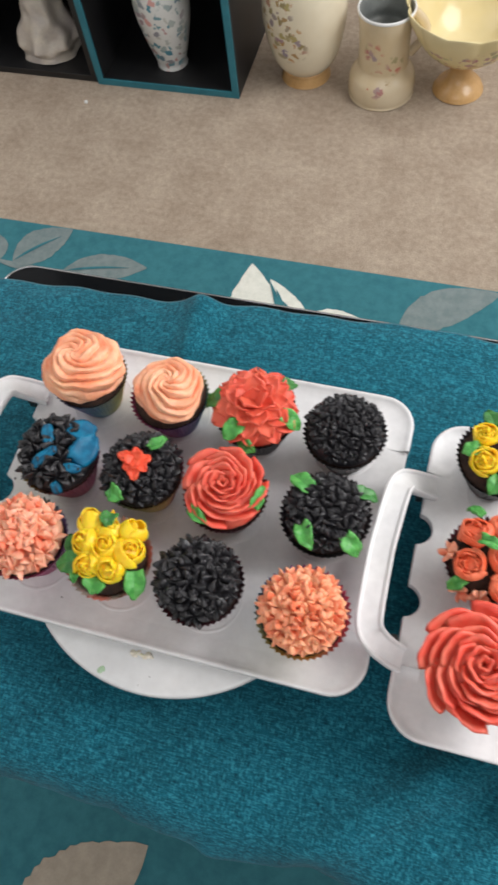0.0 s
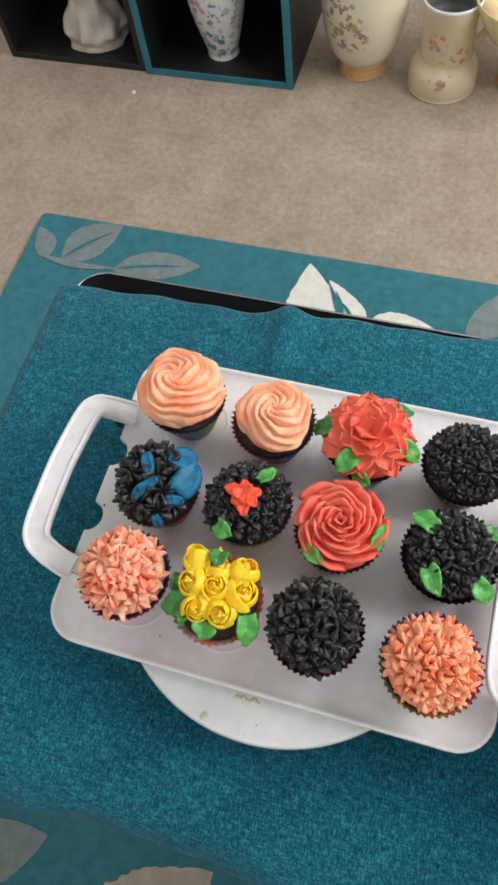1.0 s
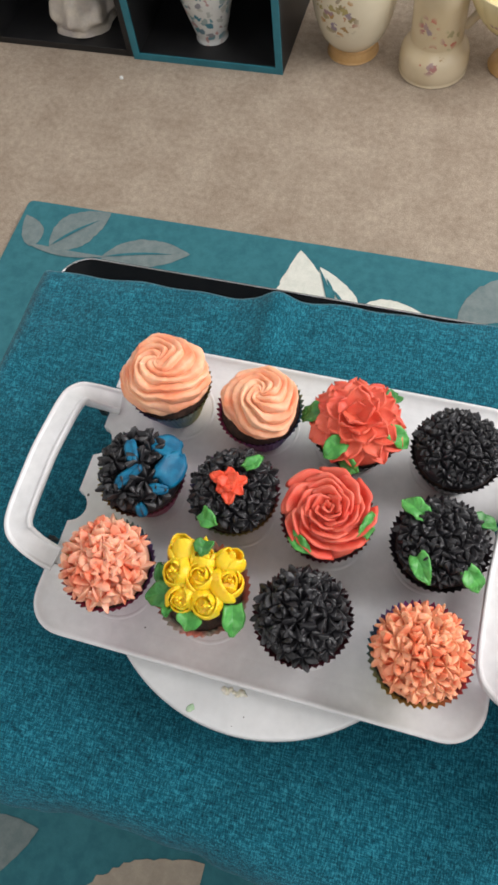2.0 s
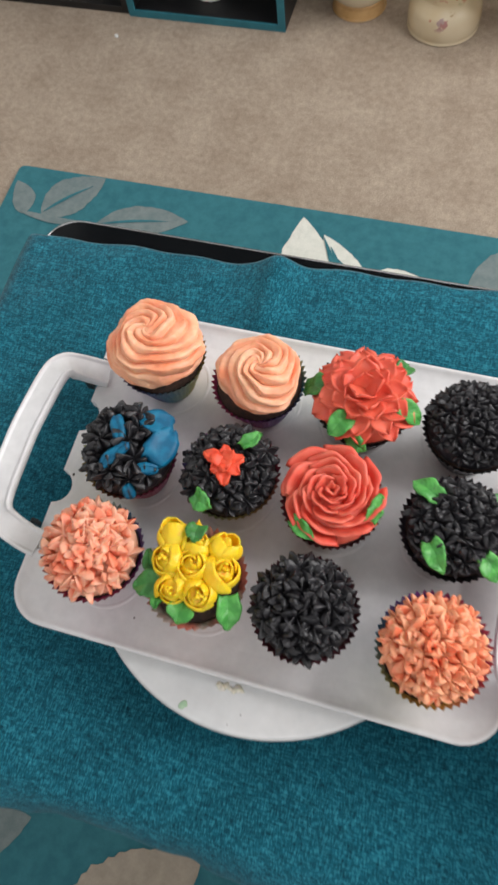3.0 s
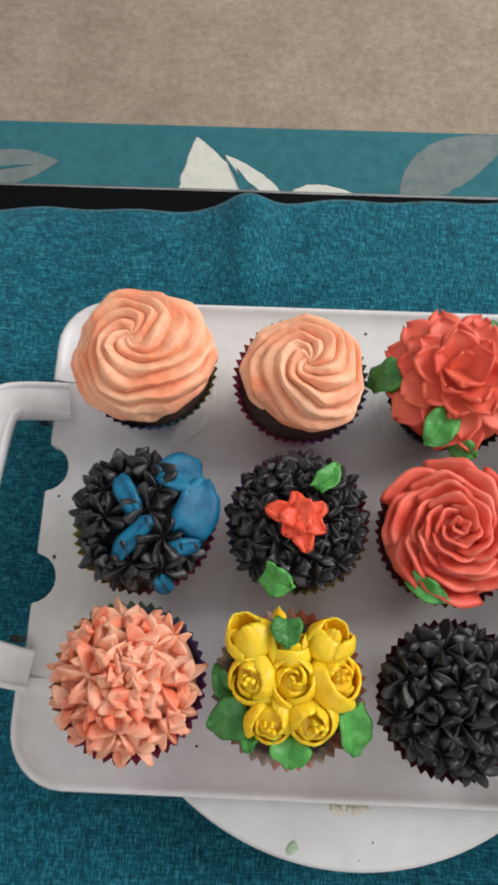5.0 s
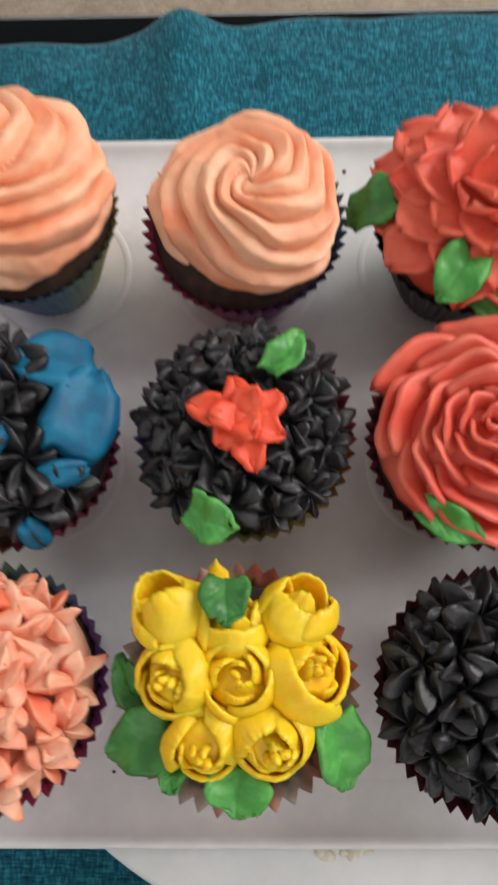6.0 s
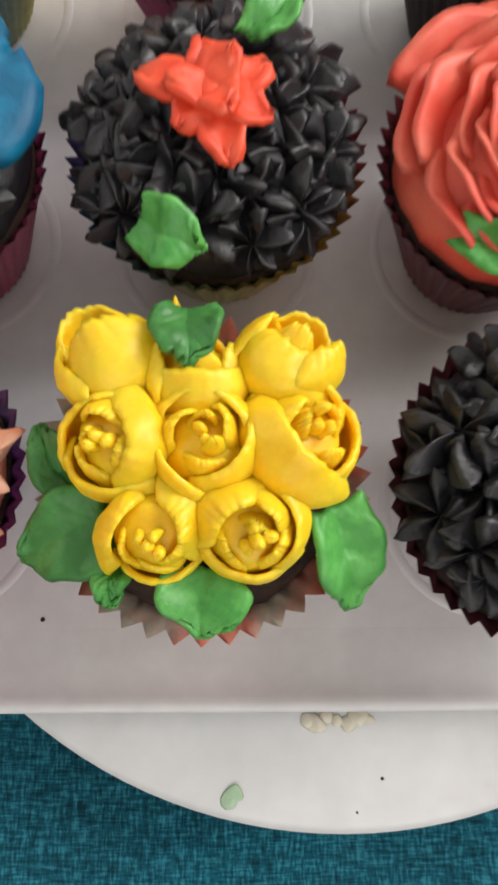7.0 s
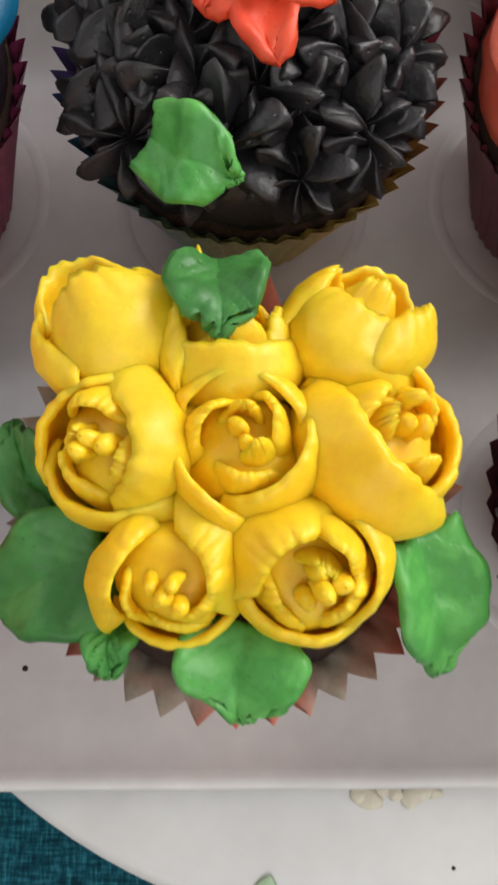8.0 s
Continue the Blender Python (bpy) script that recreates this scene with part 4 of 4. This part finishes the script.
for a, ln, pt in ((25, 0.017, -16), (95, 0.014, -22), (165, 0.019, -12), (235, 0.013, -20), (285, 0.020, -8), (335, 0.017, -14), (60, 0.012, -48), (190, 0.012, -45), (300, 0.012, -50)):
    s = scale_petal(pose(0, 0, 0.0690, 0, 0, a) @ pose(0, 0, 0, 0, pt, 0), ln, 0.0125, rng, 0.0022, -0.0045, 0.0034)
    part("petal", s.wobble(180, 0.0014, a), SCARLET, red)
add_leaf(c, -0.0080, -0.0310, -25, 0.0165, 0.0150, 0.072, 31, ruffle=0.0022, sink=-0.004, curl=0.006)
add_leaf(c, 0.014, 0.019, 50, 0.018, 0.011, 0.073, 32, GREEN, sink=-0.0015)

c = cupcake(-0.100, 0.257, "cupcake with coral pink piped rose and green leaves", WINE_CASE, 0)
rose(tagged(bed(c, 0.064, ROSE), "coral pink many-petalled frosting rose"), ROSE, 0.0745, (3, 4, 5, 6, 7, 8), 0.0284, 3, RIM_Z - 0.002, 0.0017)
for k, (lx, ly, sp) in enumerate(((-0.012, -0.030, 330), (0.031, -0.003, 80))):
    add_leaf(c, lx, ly, sp, 0.021, 0.011, 0.066, 36 + k, GREEN, sink=-0.003)

c = cupcake(-0.0115, 0.257, "cupcake with black frosting stars and four green leaves", DARK_CASE, 90, teeth=0.0024, flare=0.003)
bed(c, 0.061, BLACK)
cover_with_stars(c, BLACK_STARS, BLACK, 26, 0.068, 4, rad=0.0290, size=0.92)
for k, (lx, ly, sp) in enumerate(((-0.025, 0.018, 150), (-0.010, -0.028, 300), (0.026, -0.024, 320), (0.030, 0.021, 20))):
    add_leaf(c, lx, ly, sp, 0.023, 0.016, 0.067, 41 + k, GREEN if k != 3 else GREEN_DARK, sink=-0.001)

# front row
c = cupcake(-0.2595, 0.178, "cupcake with pale peach and coral frosting stars, rainbow case", RAINBOW, 140, teeth=0.0022, flare=0.0025)
bed(c, 0.062, PEACH_STAR)
cover_with_stars(c, PEACH_STARS, PEACH_STAR, 15, 0.071, 5, rad=0.0215, size=1.02)

c = cupcake(-0.1805, 0.1780, "cupcake with yellow piped buds and green leaves, pink striped case", PINK_CASE, 0, pleats=40, teeth=0.0030, flare=0.0044, cake_top=0.060, rim_r=0.0325)
buds = [  # place; lean and its compass angle; size; petals as (compass angle, radius, span, height, closing); inner petals; grains
    (-0.0192, 0.0180, 0.0600, 58, 122, 1.04, ((300, 1.0, 190, 0.0190, 0.50), (120, 0.95, 170, 0.0215, 0.66), (205, 1.06, 120, 0.0165, 0.78), (30, 1.0, 100, 0.0170, 0.70)), (), 0),
    (-0.0026, 0.0160, 0.0620, 44, 92, 1.00, ((275, 1.05, 185, 0.0130, 0.78), (95, 0.9, 150, 0.0140, 0.85), (185, 0.95, 100, 0.0155, 0.72), (5, 0.95, 90, 0.0140, 0.78)), ((280, 0.6, 120, 0.0145, 0.8), (90, 0.55, 120, 0.0140, 0.7)), 1),
    (0.0162, 0.0178, 0.0600, 56, 58, 1.02, ((235, 1.0, 190, 0.0160, 0.56), (50, 0.95, 170, 0.0190, 0.72), (325, 1.08, 130, 0.0195, 0.66), (140, 0.95, 100, 0.0170, 0.70)), ((230, 0.6, 130, 0.0185, 0.6),), 0),
    (-0.0185, 0.0020, 0.0622, 22, 200, 1.06, ((5, 1.04, 190, 0.0155, 0.58), (140, 1.0, 140, 0.0140, 0.80), (245, 1.02, 150, 0.0130, 0.80)), ((80, 0.70, 130, 0.0145, 0.66), (210, 0.68, 120, 0.0135, 0.66), (330, 0.66, 110, 0.0140, 0.62), (150, 0.40, 120, 0.0150, 0.60)), 3),
    (0.0002, 0.0012, 0.0636, 6, 100, 1.02, ((85, 1.02, 180, 0.0155, 0.74), (325, 1.06, 160, 0.0145, 0.78), (205, 1.04, 140, 0.0130, 0.82)), ((150, 0.70, 120, 0.0150, 0.66), (30, 0.68, 115, 0.0150, 0.66), (270, 0.68, 130, 0.0130, 0.70), (90, 0.40, 110, 0.0160, 0.60), (300, 0.36, 110, 0.0150, 0.60)), 2),
    (0.0196, 0.0022, 0.0615, 28, 22, 1.16, ((222, 1.06, 190, 0.0155, 0.66), (345, 1.02, 140, 0.0140, 0.84), (85, 0.98, 130, 0.0135, 0.78)), ((140, 0.68, 120, 0.0145, 0.66), (290, 0.64, 110, 0.0140, 0.76), (40, 0.62, 110, 0.0140, 0.66), (180, 0.36, 120, 0.0150, 0.6)), 3),
    (-0.0108, -0.0172, 0.0608, 18, 262, 1.00, ((165, 1.02, 120, 0.0145, 0.66), (28, 1.0, 120, 0.0160, 0.54), (275, 0.98, 150, 0.0095, 0.98)), ((200, 0.70, 95, 0.0125, 0.78), (330, 0.72, 95, 0.0130, 0.74), (262, 0.72, 90, 0.0110, 0.80)), 4),
    (0.0096, -0.0165, 0.0615, 18, 285, 1.06, ((135, 1.02, 130, 0.0160, 0.60), (5, 1.02, 140, 0.0140, 0.78), (258, 0.96, 165, 0.0120, 0.84)), ((45, 0.72, 110, 0.0155, 0.68), (330, 0.74, 100, 0.0145, 0.66), (215, 0.72, 100, 0.0130, 0.74), (60, 0.36, 120, 0.0150, 0.6)), 4),
]
for k, (bx, by, bz, lean, to, size, petals, inner, grains) in enumerate(buds):
    add_tulip(c, tilted(bx * 0.925 + 0.001, by * 0.92 + 0.0020, bz + 0.0005, lean, to, 0, size * 0.97), 11 + k, YELLOW, petals, inner, grains)
dollop = lathe(smooth_profile([(0.0030, 0.0), (0.0034, 0.003), (0.0024, 0.007), (0.0012, 0.010), (0.0002, 0.0115)], 20), 14).wobble(220, 0.0012, 3.0)
part("frosting_dollop", dollop, YELLOW, c, "small yellow frosting tip", m=tilted(-0.0055, 0.0290, 0.0535, 55, 95))
for k, (lx, ly, sp, ln, wd, sk) in enumerate(((-0.0035, 0.0215, 268, 0.0150, 0.0150, -0.0105), (0.0285, -0.0215, 292, 0.0240, 0.0185, 0.0), (-0.0295, -0.0175, 200, 0.0220, 0.0200, 0.0), (-0.0320, 0.0000, 120, 0.0180, 0.0110, 0.001), (-0.0005, -0.0292, 265, 0.0145, 0.0195, 0.0), (-0.0190, -0.0265, 260, 0.010, 0.008, 0.001))):
    add_leaf(c, lx + 0.001, ly + (0.0024 if k != 4 else 0.001), sp, ln, wd, 0.0615, 71 + k, GREEN_DARK if k in (0, 2, 3) else GREEN, sink=sk, ruffle=0.0009)

c = cupcake(-0.100, 0.176, "cupcake with glossy black frosting stars in wine red case", WINE_CASE, 40, teeth=0.0022, flare=0.002)
bed(c, 0.062, BLACK)
cover_with_stars(c, [*BLACK_STARS[:2], star_drop(6, 0.0106, 0.0052, seed=8).mesh("black_star")], BLACK, 21, 0.070, 6, rad=0.0278, size=1.06)

c = cupcake(-0.0115, 0.172, "cupcake with orange and peach frosting stars, rainbow case", RAINBOW, 250, teeth=0.0022, flare=0.0025)
bed(c, 0.062, ORANGE_STAR)
cover_with_stars(c, ORANGE_STARS, ORANGE_STAR, 23, 0.070, 7, rad=0.0270, size=0.96)

# the other tray
c = cupcake(0.123, 0.341, "cupcake with small yellow roses and green leaves", DARK_CASE, 0)
for k, (bx, by, sz) in enumerate(((-0.016, 0.010, 0.95), (-0.014, -0.014, 1.05), (0.006, -0.004, 1.0), (0.004, 0.022, 0.9), (0.010, -0.024, 0.95), (0.024, 0.004, 1.0), (0.022, 0.020, 0.9))):
    add_bud(c, seat(bx, by, 0.064, spin=k * 50, size=sz), 80 + k, YELLOW, "small yellow frosting rose", 0.0105, 0.0105, 4, 0.25, 4, 3)
for k, (lx, ly, sp) in enumerate(((-0.014, 0.030, 120), (-0.026, -0.006, 200), (-0.004, -0.032, 250), (0.012, -0.014, 300))):
    add_leaf(c, lx, ly, sp, 0.018, 0.014, 0.064, 90 + k, GREEN_DARK if k == 0 else GREEN)
c = cupcake(0.126, 0.248, "cupcake with orange-red roses, peach star and green leaves", WINE_CASE, 0)
for k, (bx, by, sz) in enumerate(((-0.016, 0.014, 1.15), (-0.017, -0.012, 1.1), (0.006, 0.024, 1.1), (0.008, -0.002, 1.15), (0.010, -0.024, 1.05), (0.027, 0.012, 1.1), (0.028, -0.012, 1.0))):
    add_bud(c, seat(bx, by, 0.064, spin=k * 50, size=sz), 100 + k, TERRACOTTA, "small orange-red frosting rose", 0.0108, 0.0110, 4, 0.05, 3, 0)
for k, (bx, by) in enumerate(((-0.034, -0.002), (-0.006, -0.034), (-0.022, -0.030))):
    part("frosting_star", PEACH_STARS[k], PEACH_STAR, c, "pale peach frosting star", m=seat(bx, by, 0.062, spin=40 * k, size=0.75))
for k, (lx, ly, sp) in enumerate(((-0.018, 0.036, 130), (-0.005, 0.003, 340), (-0.024, -0.026, 220))):
    add_leaf(c, lx, ly, sp, 0.018, 0.011, 0.070, 110 + k, GREEN, sink=-0.003 if k == 1 else 0.0)
c = cupcake(0.127, 0.160, "cupcake with large coral pink piped rose", DARK_CASE, 0)
rose(tagged(bed(c, 0.066, ROSE, 0.039), "large coral pink frosting rose"), ROSE, 0.078, (3, 4, 5, 6, 7, 8), 0.0385, 8, RIM_Z - 0.003, 0.0022)


# ---- shelves and ceramics on the carpet ----
def cube_shelf(x0, x1, y0, depth, height, label, edging):
    ob = thing("cube_shelf", (x0, y0, 0.0), label, "shelf", "cube shelves")
    w, t = x1 - x0, 0.016
    part("side_panel", box_shape(0, t, 0.004, depth, 0, height, 0.0008), SHELF_BLACK, ob)
    part("side_panel", box_shape(w - t, w, 0.004, depth, 0, height, 0.0008), SHELF_BLACK, ob)
    part("bottom_panel", box_shape(t, w - t, 0.004, depth, 0.0, t, 0.0008), SHELF_BLACK, ob)
    part("top_panel", box_shape(t, w - t, 0.004, depth, height - t, height, 0.0008), SHELF_BLACK, ob)
    part("back_panel", box_shape(t, w - t, depth - 0.008, depth - 0.001, t, height - t), SHELF_BLACK, ob)
    if edging:
        for a, b, h0, h1 in ((0, t, 0, height), (w - t, w, 0, height), (t, w - t, 0, t), (t, w - t, height - t, height)):
            part("edging", box_shape(a, b, 0.0, 0.004, h0, h1, 0.0005), SHELF_TEAL, ob, "teal front edging")
    return ob


cube_shelf(-0.832, -0.474, 1.452, 0.34, 0.37, "black open cube shelf edged in teal, standing on carpet", True)
cube_shelf(-1.192, -0.834, 1.455, 0.34, 0.37, "plain black open cube shelf standing on carpet", False)


def ceramic_mat(name, base, base2, spots, centres, reach, scale=62.0, rough=0.22):
    """Glazed pottery with sprigs of painted blossom round the given places."""
    m, n, l, p = mat(name)
    v = coords(n, l)
    col = ramp(n, l, noise_tex(n, l, v, 9.0, 3.0), [(0.35, base), (0.65, base2)])
    vor = n.new("ShaderNodeTexVoronoi")
    vor.inputs["Scale"].default_value = scale
    warp = n.new("ShaderNodeVectorMath")
    warp.operation = "MULTIPLY_ADD"
    nz = n.new("ShaderNodeTexNoise")
    nz.inputs["Scale"].default_value = scale * 1.5
    l.new(v, nz.inputs["Vector"])
    l.new(nz.outputs["Color"], warp.inputs[0])
    warp.inputs[1].default_value = (0.02, 0.02, 0.02)
    l.new(v, warp.inputs[2])
    l.new(warp.outputs[0], vor.inputs["Vector"])
    petals = ramp(n, l, vor.outputs["Color"], spots)
    shape = ramp(n, l, vor.outputs["Distance"], [(0.42, (1, 1, 1)), (0.50, (0, 0, 0))])
    near = None
    for c in centres:
        d = n.new("ShaderNodeVectorMath")
        d.operation = "DISTANCE"
        l.new(v, d.inputs[0])
        d.inputs[1].default_value = c
        k = ramp(n, l, d.outputs["Value"], [(reach * 0.75, (1, 1, 1)), (reach, (0, 0, 0))])
        near = k if near is None else mix(n, l, 1.0, near, k, "LIGHTEN")
    mask = mix(n, l, 1.0, shape, near, "MULTIPLY")
    l.new(mix(n, l, mask, col, petals), p.inputs["Base Color"])
    p.inputs["Roughness"].default_value = rough
    return m


IVORY_A, IVORY_B = (0.58, 0.46, 0.29), (0.66, 0.56, 0.40)
SPRIG = [(0.2, (0.30, 0.24, 0.12)), (0.45, (0.55, 0.27, 0.10)), (0.6, (0.28, 0.22, 0.30)), (0.8, (0.40, 0.33, 0.14))]
PINKS = [(0.2, (0.50, 0.16, 0.12)), (0.45, (0.32, 0.28, 0.30)), (0.6, (0.56, 0.26, 0.18)), (0.8, (0.34, 0.33, 0.18))]
BLUES = [(0.15, (0.08, 0.22, 0.28)), (0.4, (0.60, 0.30, 0.27)), (0.6, (0.12, 0.26, 0.30)), (0.85, (0.46, 0.46, 0.42))]
VASE_GLAZE = ceramic_mat("ivory_glaze_brown_sprigs", (0.66, 0.58, 0.43), (0.73, 0.66, 0.51), SPRIG, [(-0.045, -0.085, 0.175), (-0.02, -0.095, 0.135), (-0.05, -0.08, 0.23)], 0.055)
JUG_GLAZE = ceramic_mat("cream_glaze_rose_sprigs", IVORY_A, IVORY_B, PINKS, [(0.0, -0.075, 0.065), (0.045, -0.06, 0.10), (-0.02, -0.07, 0.125)], 0.034)
BOWL_GLAZE = ceramic_mat("pale_yellow_glaze_rose_sprigs", (0.70, 0.58, 0.30), (0.74, 0.64, 0.38), PINKS, [(0.0, -0.10, 0.13), (0.05, -0.09, 0.15), (-0.05, -0.09, 0.12)], 0.038)
FLORAL_GLAZE = ceramic_mat("white_glaze_blue_pink_blossom", (0.60, 0.60, 0.58), (0.66, 0.66, 0.64), BLUES, [(0, -0.05, 0.06), (0, -0.05, 0.11), (0, -0.05, 0.16), (0, -0.05, 0.21)], 0.075, 52.0)
OCHRE = plain_mat("ochre_glaze", (0.50, 0.29, 0.11), (0.58, 0.36, 0.16), 20, 0.25)
# Shade inside the jug, painted as a darker grey.
SHADE_INSIDE = plain_mat("grey_inside_shade", (0.14, 0.15, 0.145), (0.19, 0.20, 0.19), 30, 0.6)
PORCELAIN = plain_mat("aged_porcelain", (0.44, 0.39, 0.36), (0.58, 0.52, 0.44), 24, 0.3, 60, 0.003, 0.6)

vase = thing("vase", (-0.338, 1.560, 0.0), "large ivory vase with brown floral sprigs and ochre foot", "vase", "ceramics on the carpet")
part("body", lathe(smooth_profile([(0.0473, 0.030), (0.0564, 0.034), (0.0746, 0.062), (0.0883, 0.115), (0.0937, 0.175), (0.0874, 0.235), (0.0683, 0.285), (0.0501, 0.315), (0.0473, 0.340), (0.0564, 0.360), (0.0528, 0.361), (0.0437, 0.340), (0.0455, 0.315), (0.0619, 0.285), (0.0000, 0.270)], 90), 72), VASE_GLAZE, vase)
part("foot", lathe(smooth_profile([(0.0000, 0.0), (0.0528, 0.0), (0.0555, 0.006), (0.0528, 0.020), (0.0482, 0.031), (0.0000, 0.032)], 40), 64), OCHRE, vase, "ochre glazed foot")

jug = thing("jug", (-0.155, 1.530, 0.0), "cream pottery jug with rose sprigs, white rim, standing on carpet", "jug", "ceramics on the carpet")
part("body", lathe(smooth_profile([(0.0, 0.0), (0.0670, 0.0), (0.0725, 0.008), (0.0744, 0.026), (0.0707, 0.050), (0.0571, 0.070), (0.0550, 0.085), (0.0554, 0.150), (0.0580, 0.178), (0.0601, 0.196)], 70), 64), JUG_GLAZE, jug)
part("lining", lathe(smooth_profile([(0.0601, 0.196), (0.0584, 0.199), (0.0546, 0.193), (0.0512, 0.165), (0.0504, 0.14), (0.0, 0.138)], 40), 64), SHADE_INSIDE, jug, "inside of jug, its shade put into the grey")
part("rim", lathe([(0.0605, 0.1945), (0.0613, 0.199), (0.0596, 0.2015), (0.0575, 0.200), (0.0571, 0.197)], 64), FRAME_WHITE, jug, "worn white rim")
grip = [(0.056 + 0.032 * math.sin(t), 0.0, 0.085 + 0.098 * (t / math.pi)) for t in np.linspace(0.0, math.pi, 18)]
part("handle", sweep(grip, oval(0.010, 0.007, 10, 0.9), up=(0, 1, 0)), JUG_GLAZE, jug, m=pose(0, 0, 0, 0, 0, 20))

bowl = thing("footed_bowl", (0.015, 1.560, 0.0), "pale yellow footed bowl with scalloped rim and rose sprigs", "bowl", "ceramics on the carpet")
prof = smooth_profile([(0.0, 0.075), (0.020, 0.078), (0.055, 0.090), (0.092, 0.120), (0.115, 0.160), (0.128, 0.196), (0.124, 0.197), (0.110, 0.162), (0.088, 0.126), (0.050, 0.098), (0.0, 0.092)], 70)
sh = lathe(prof, 144)
pts = sh.points()
ang, rr = np.arctan2(pts[:, 1], pts[:, 0]), np.hypot(pts[:, 0], pts[:, 1])
scallop = np.abs(np.cos(ang * 6)) * np.clip((pts[:, 2] - 0.10) / 0.09, 0, 1)
pts[:, :2] *= (1 + 0.075 * scallop)[:, None]
pts[:, 2] += 0.010 * scallop
sh.v = [pts]
part("body", sh, BOWL_GLAZE, bowl)
part("foot", lathe(smooth_profile([(0.0, 0.0), (0.052, 0.0), (0.054, 0.008), (0.048, 0.018), (0.032, 0.034), (0.022, 0.052), (0.021, 0.066), (0.028, 0.080), (0.0, 0.081)], 50), 56), OCHRE, bowl, "ochre shaded stem foot")

inner = thing("vase", (-0.662, 1.535, 0.0162), "slim white vase painted with pink and blue blossom, inside cube shelf", "vase")
part("body", lathe(smooth_profile([(0.0, 0.0), (0.034, 0.0), (0.036, 0.006), (0.036, 0.014), (0.046, 0.050), (0.060, 0.110), (0.064, 0.155), (0.058, 0.195), (0.038, 0.225), (0.026, 0.245), (0.030, 0.262), (0.026, 0.262), (0.022, 0.245), (0.0, 0.235)], 90), 64), FLORAL_GLAZE, inner)

# a porcelain figure in a wide skirt, one plain form
s = lathe(smooth_profile([(0.0, 0.0), (0.068, 0.0), (0.072, 0.006), (0.070, 0.014), (0.074, 0.022), (0.078, 0.036), (0.068, 0.060), (0.050, 0.100), (0.034, 0.150), (0.026, 0.185), (0.030, 0.215), (0.022, 0.240), (0.012, 0.255), (0.018, 0.275), (0.014, 0.295), (0.0, 0.300)], 90), 60)
pts = s.points()
ang = np.arctan2(pts[:, 1], pts[:, 0])
fold = 1 + 0.10 * np.sin(7 * ang) * np.clip((0.16 - pts[:, 2]) / 0.12, 0, 1) * np.clip((pts[:, 2] - 0.015) / 0.02, 0, 1)
pts[:, :2] *= fold[:, None]
s.v = [pts]
fig = new("figurine", s.wobble(30, 0.008, 2.0).mesh("figurine"))
fig.data.materials.append(PORCELAIN)
fig.location = (-0.985, 1.552, 0.0162)
tagged(fig, "old cream and lilac porcelain figurine, in black cube shelf", "figurine")

# ---- crumbs and dabs ----
smear("crumb", -0.287, 0.1475, FLOOR_Z, 0.0006, CAKE, "tiny dark cake crumb on white tray", "crumb", 1.0)
smear("crumb", -0.2275, 0.1445, FLOOR_Z, 0.0007, CAKE, "dark cake crumb on white tray", "crumb", 2.0)
smear("crumb", -0.135, 0.392, FLOOR_Z + 0.0003, 0.0011, CAKE, "tiny dark cake crumb on white tray", "crumb", 3.0)
smear("crumb", -0.3165, 0.2435, FLOOR_Z, 0.0012, CAKE, "dark cake crumb by tray edge", "crumb", 4.5)
smear("crumb", -0.318, 0.2795, FLOOR_Z, 0.0008, CAKE, "tiny dark cake crumb on white tray", "crumb", 4.0)
smear("crumb", -0.131, 0.0995, DISC_TOP, 0.0005, CAKE, "tiny dark crumb on white turntable", "crumb", 5.0)
smear("crumb", -0.1385, 0.0905, DISC_TOP, 0.0004, CAKE, "tiny dark crumb on white turntable", "crumb", 6.0)
ICING = frosting_mat("dried_icing", (0.78, 0.72, 0.58), (0.82, 0.77, 0.66), rough=0.5)
for k in range(7):
    smear("icing_dab", -0.1525 + 0.0030 * k, 0.1165 - 0.0012 * math.sin(k * 2.1) - 0.001, DISC_TOP - 0.0001, 0.0024 + 0.0007 * math.sin(k * 1.7), ICING, "dried white icing dab on turntable", "icing", 7.0 + k, 0.30)
smear("icing_dab", -0.1740, 0.0945, DISC_TOP + 0.0004, 0.0034, frosting_mat("pale_green_icing", (0.38, 0.56, 0.36), (0.46, 0.62, 0.44), rough=0.5), "thin pale green icing smear on turntable", "icing", 21.0, 0.10)
smear("bead", -0.845, 1.385, 0.0, 0.005, FRAME_WHITE, "tiny white bead lying on carpet", "bead", 15.0, 0.5)
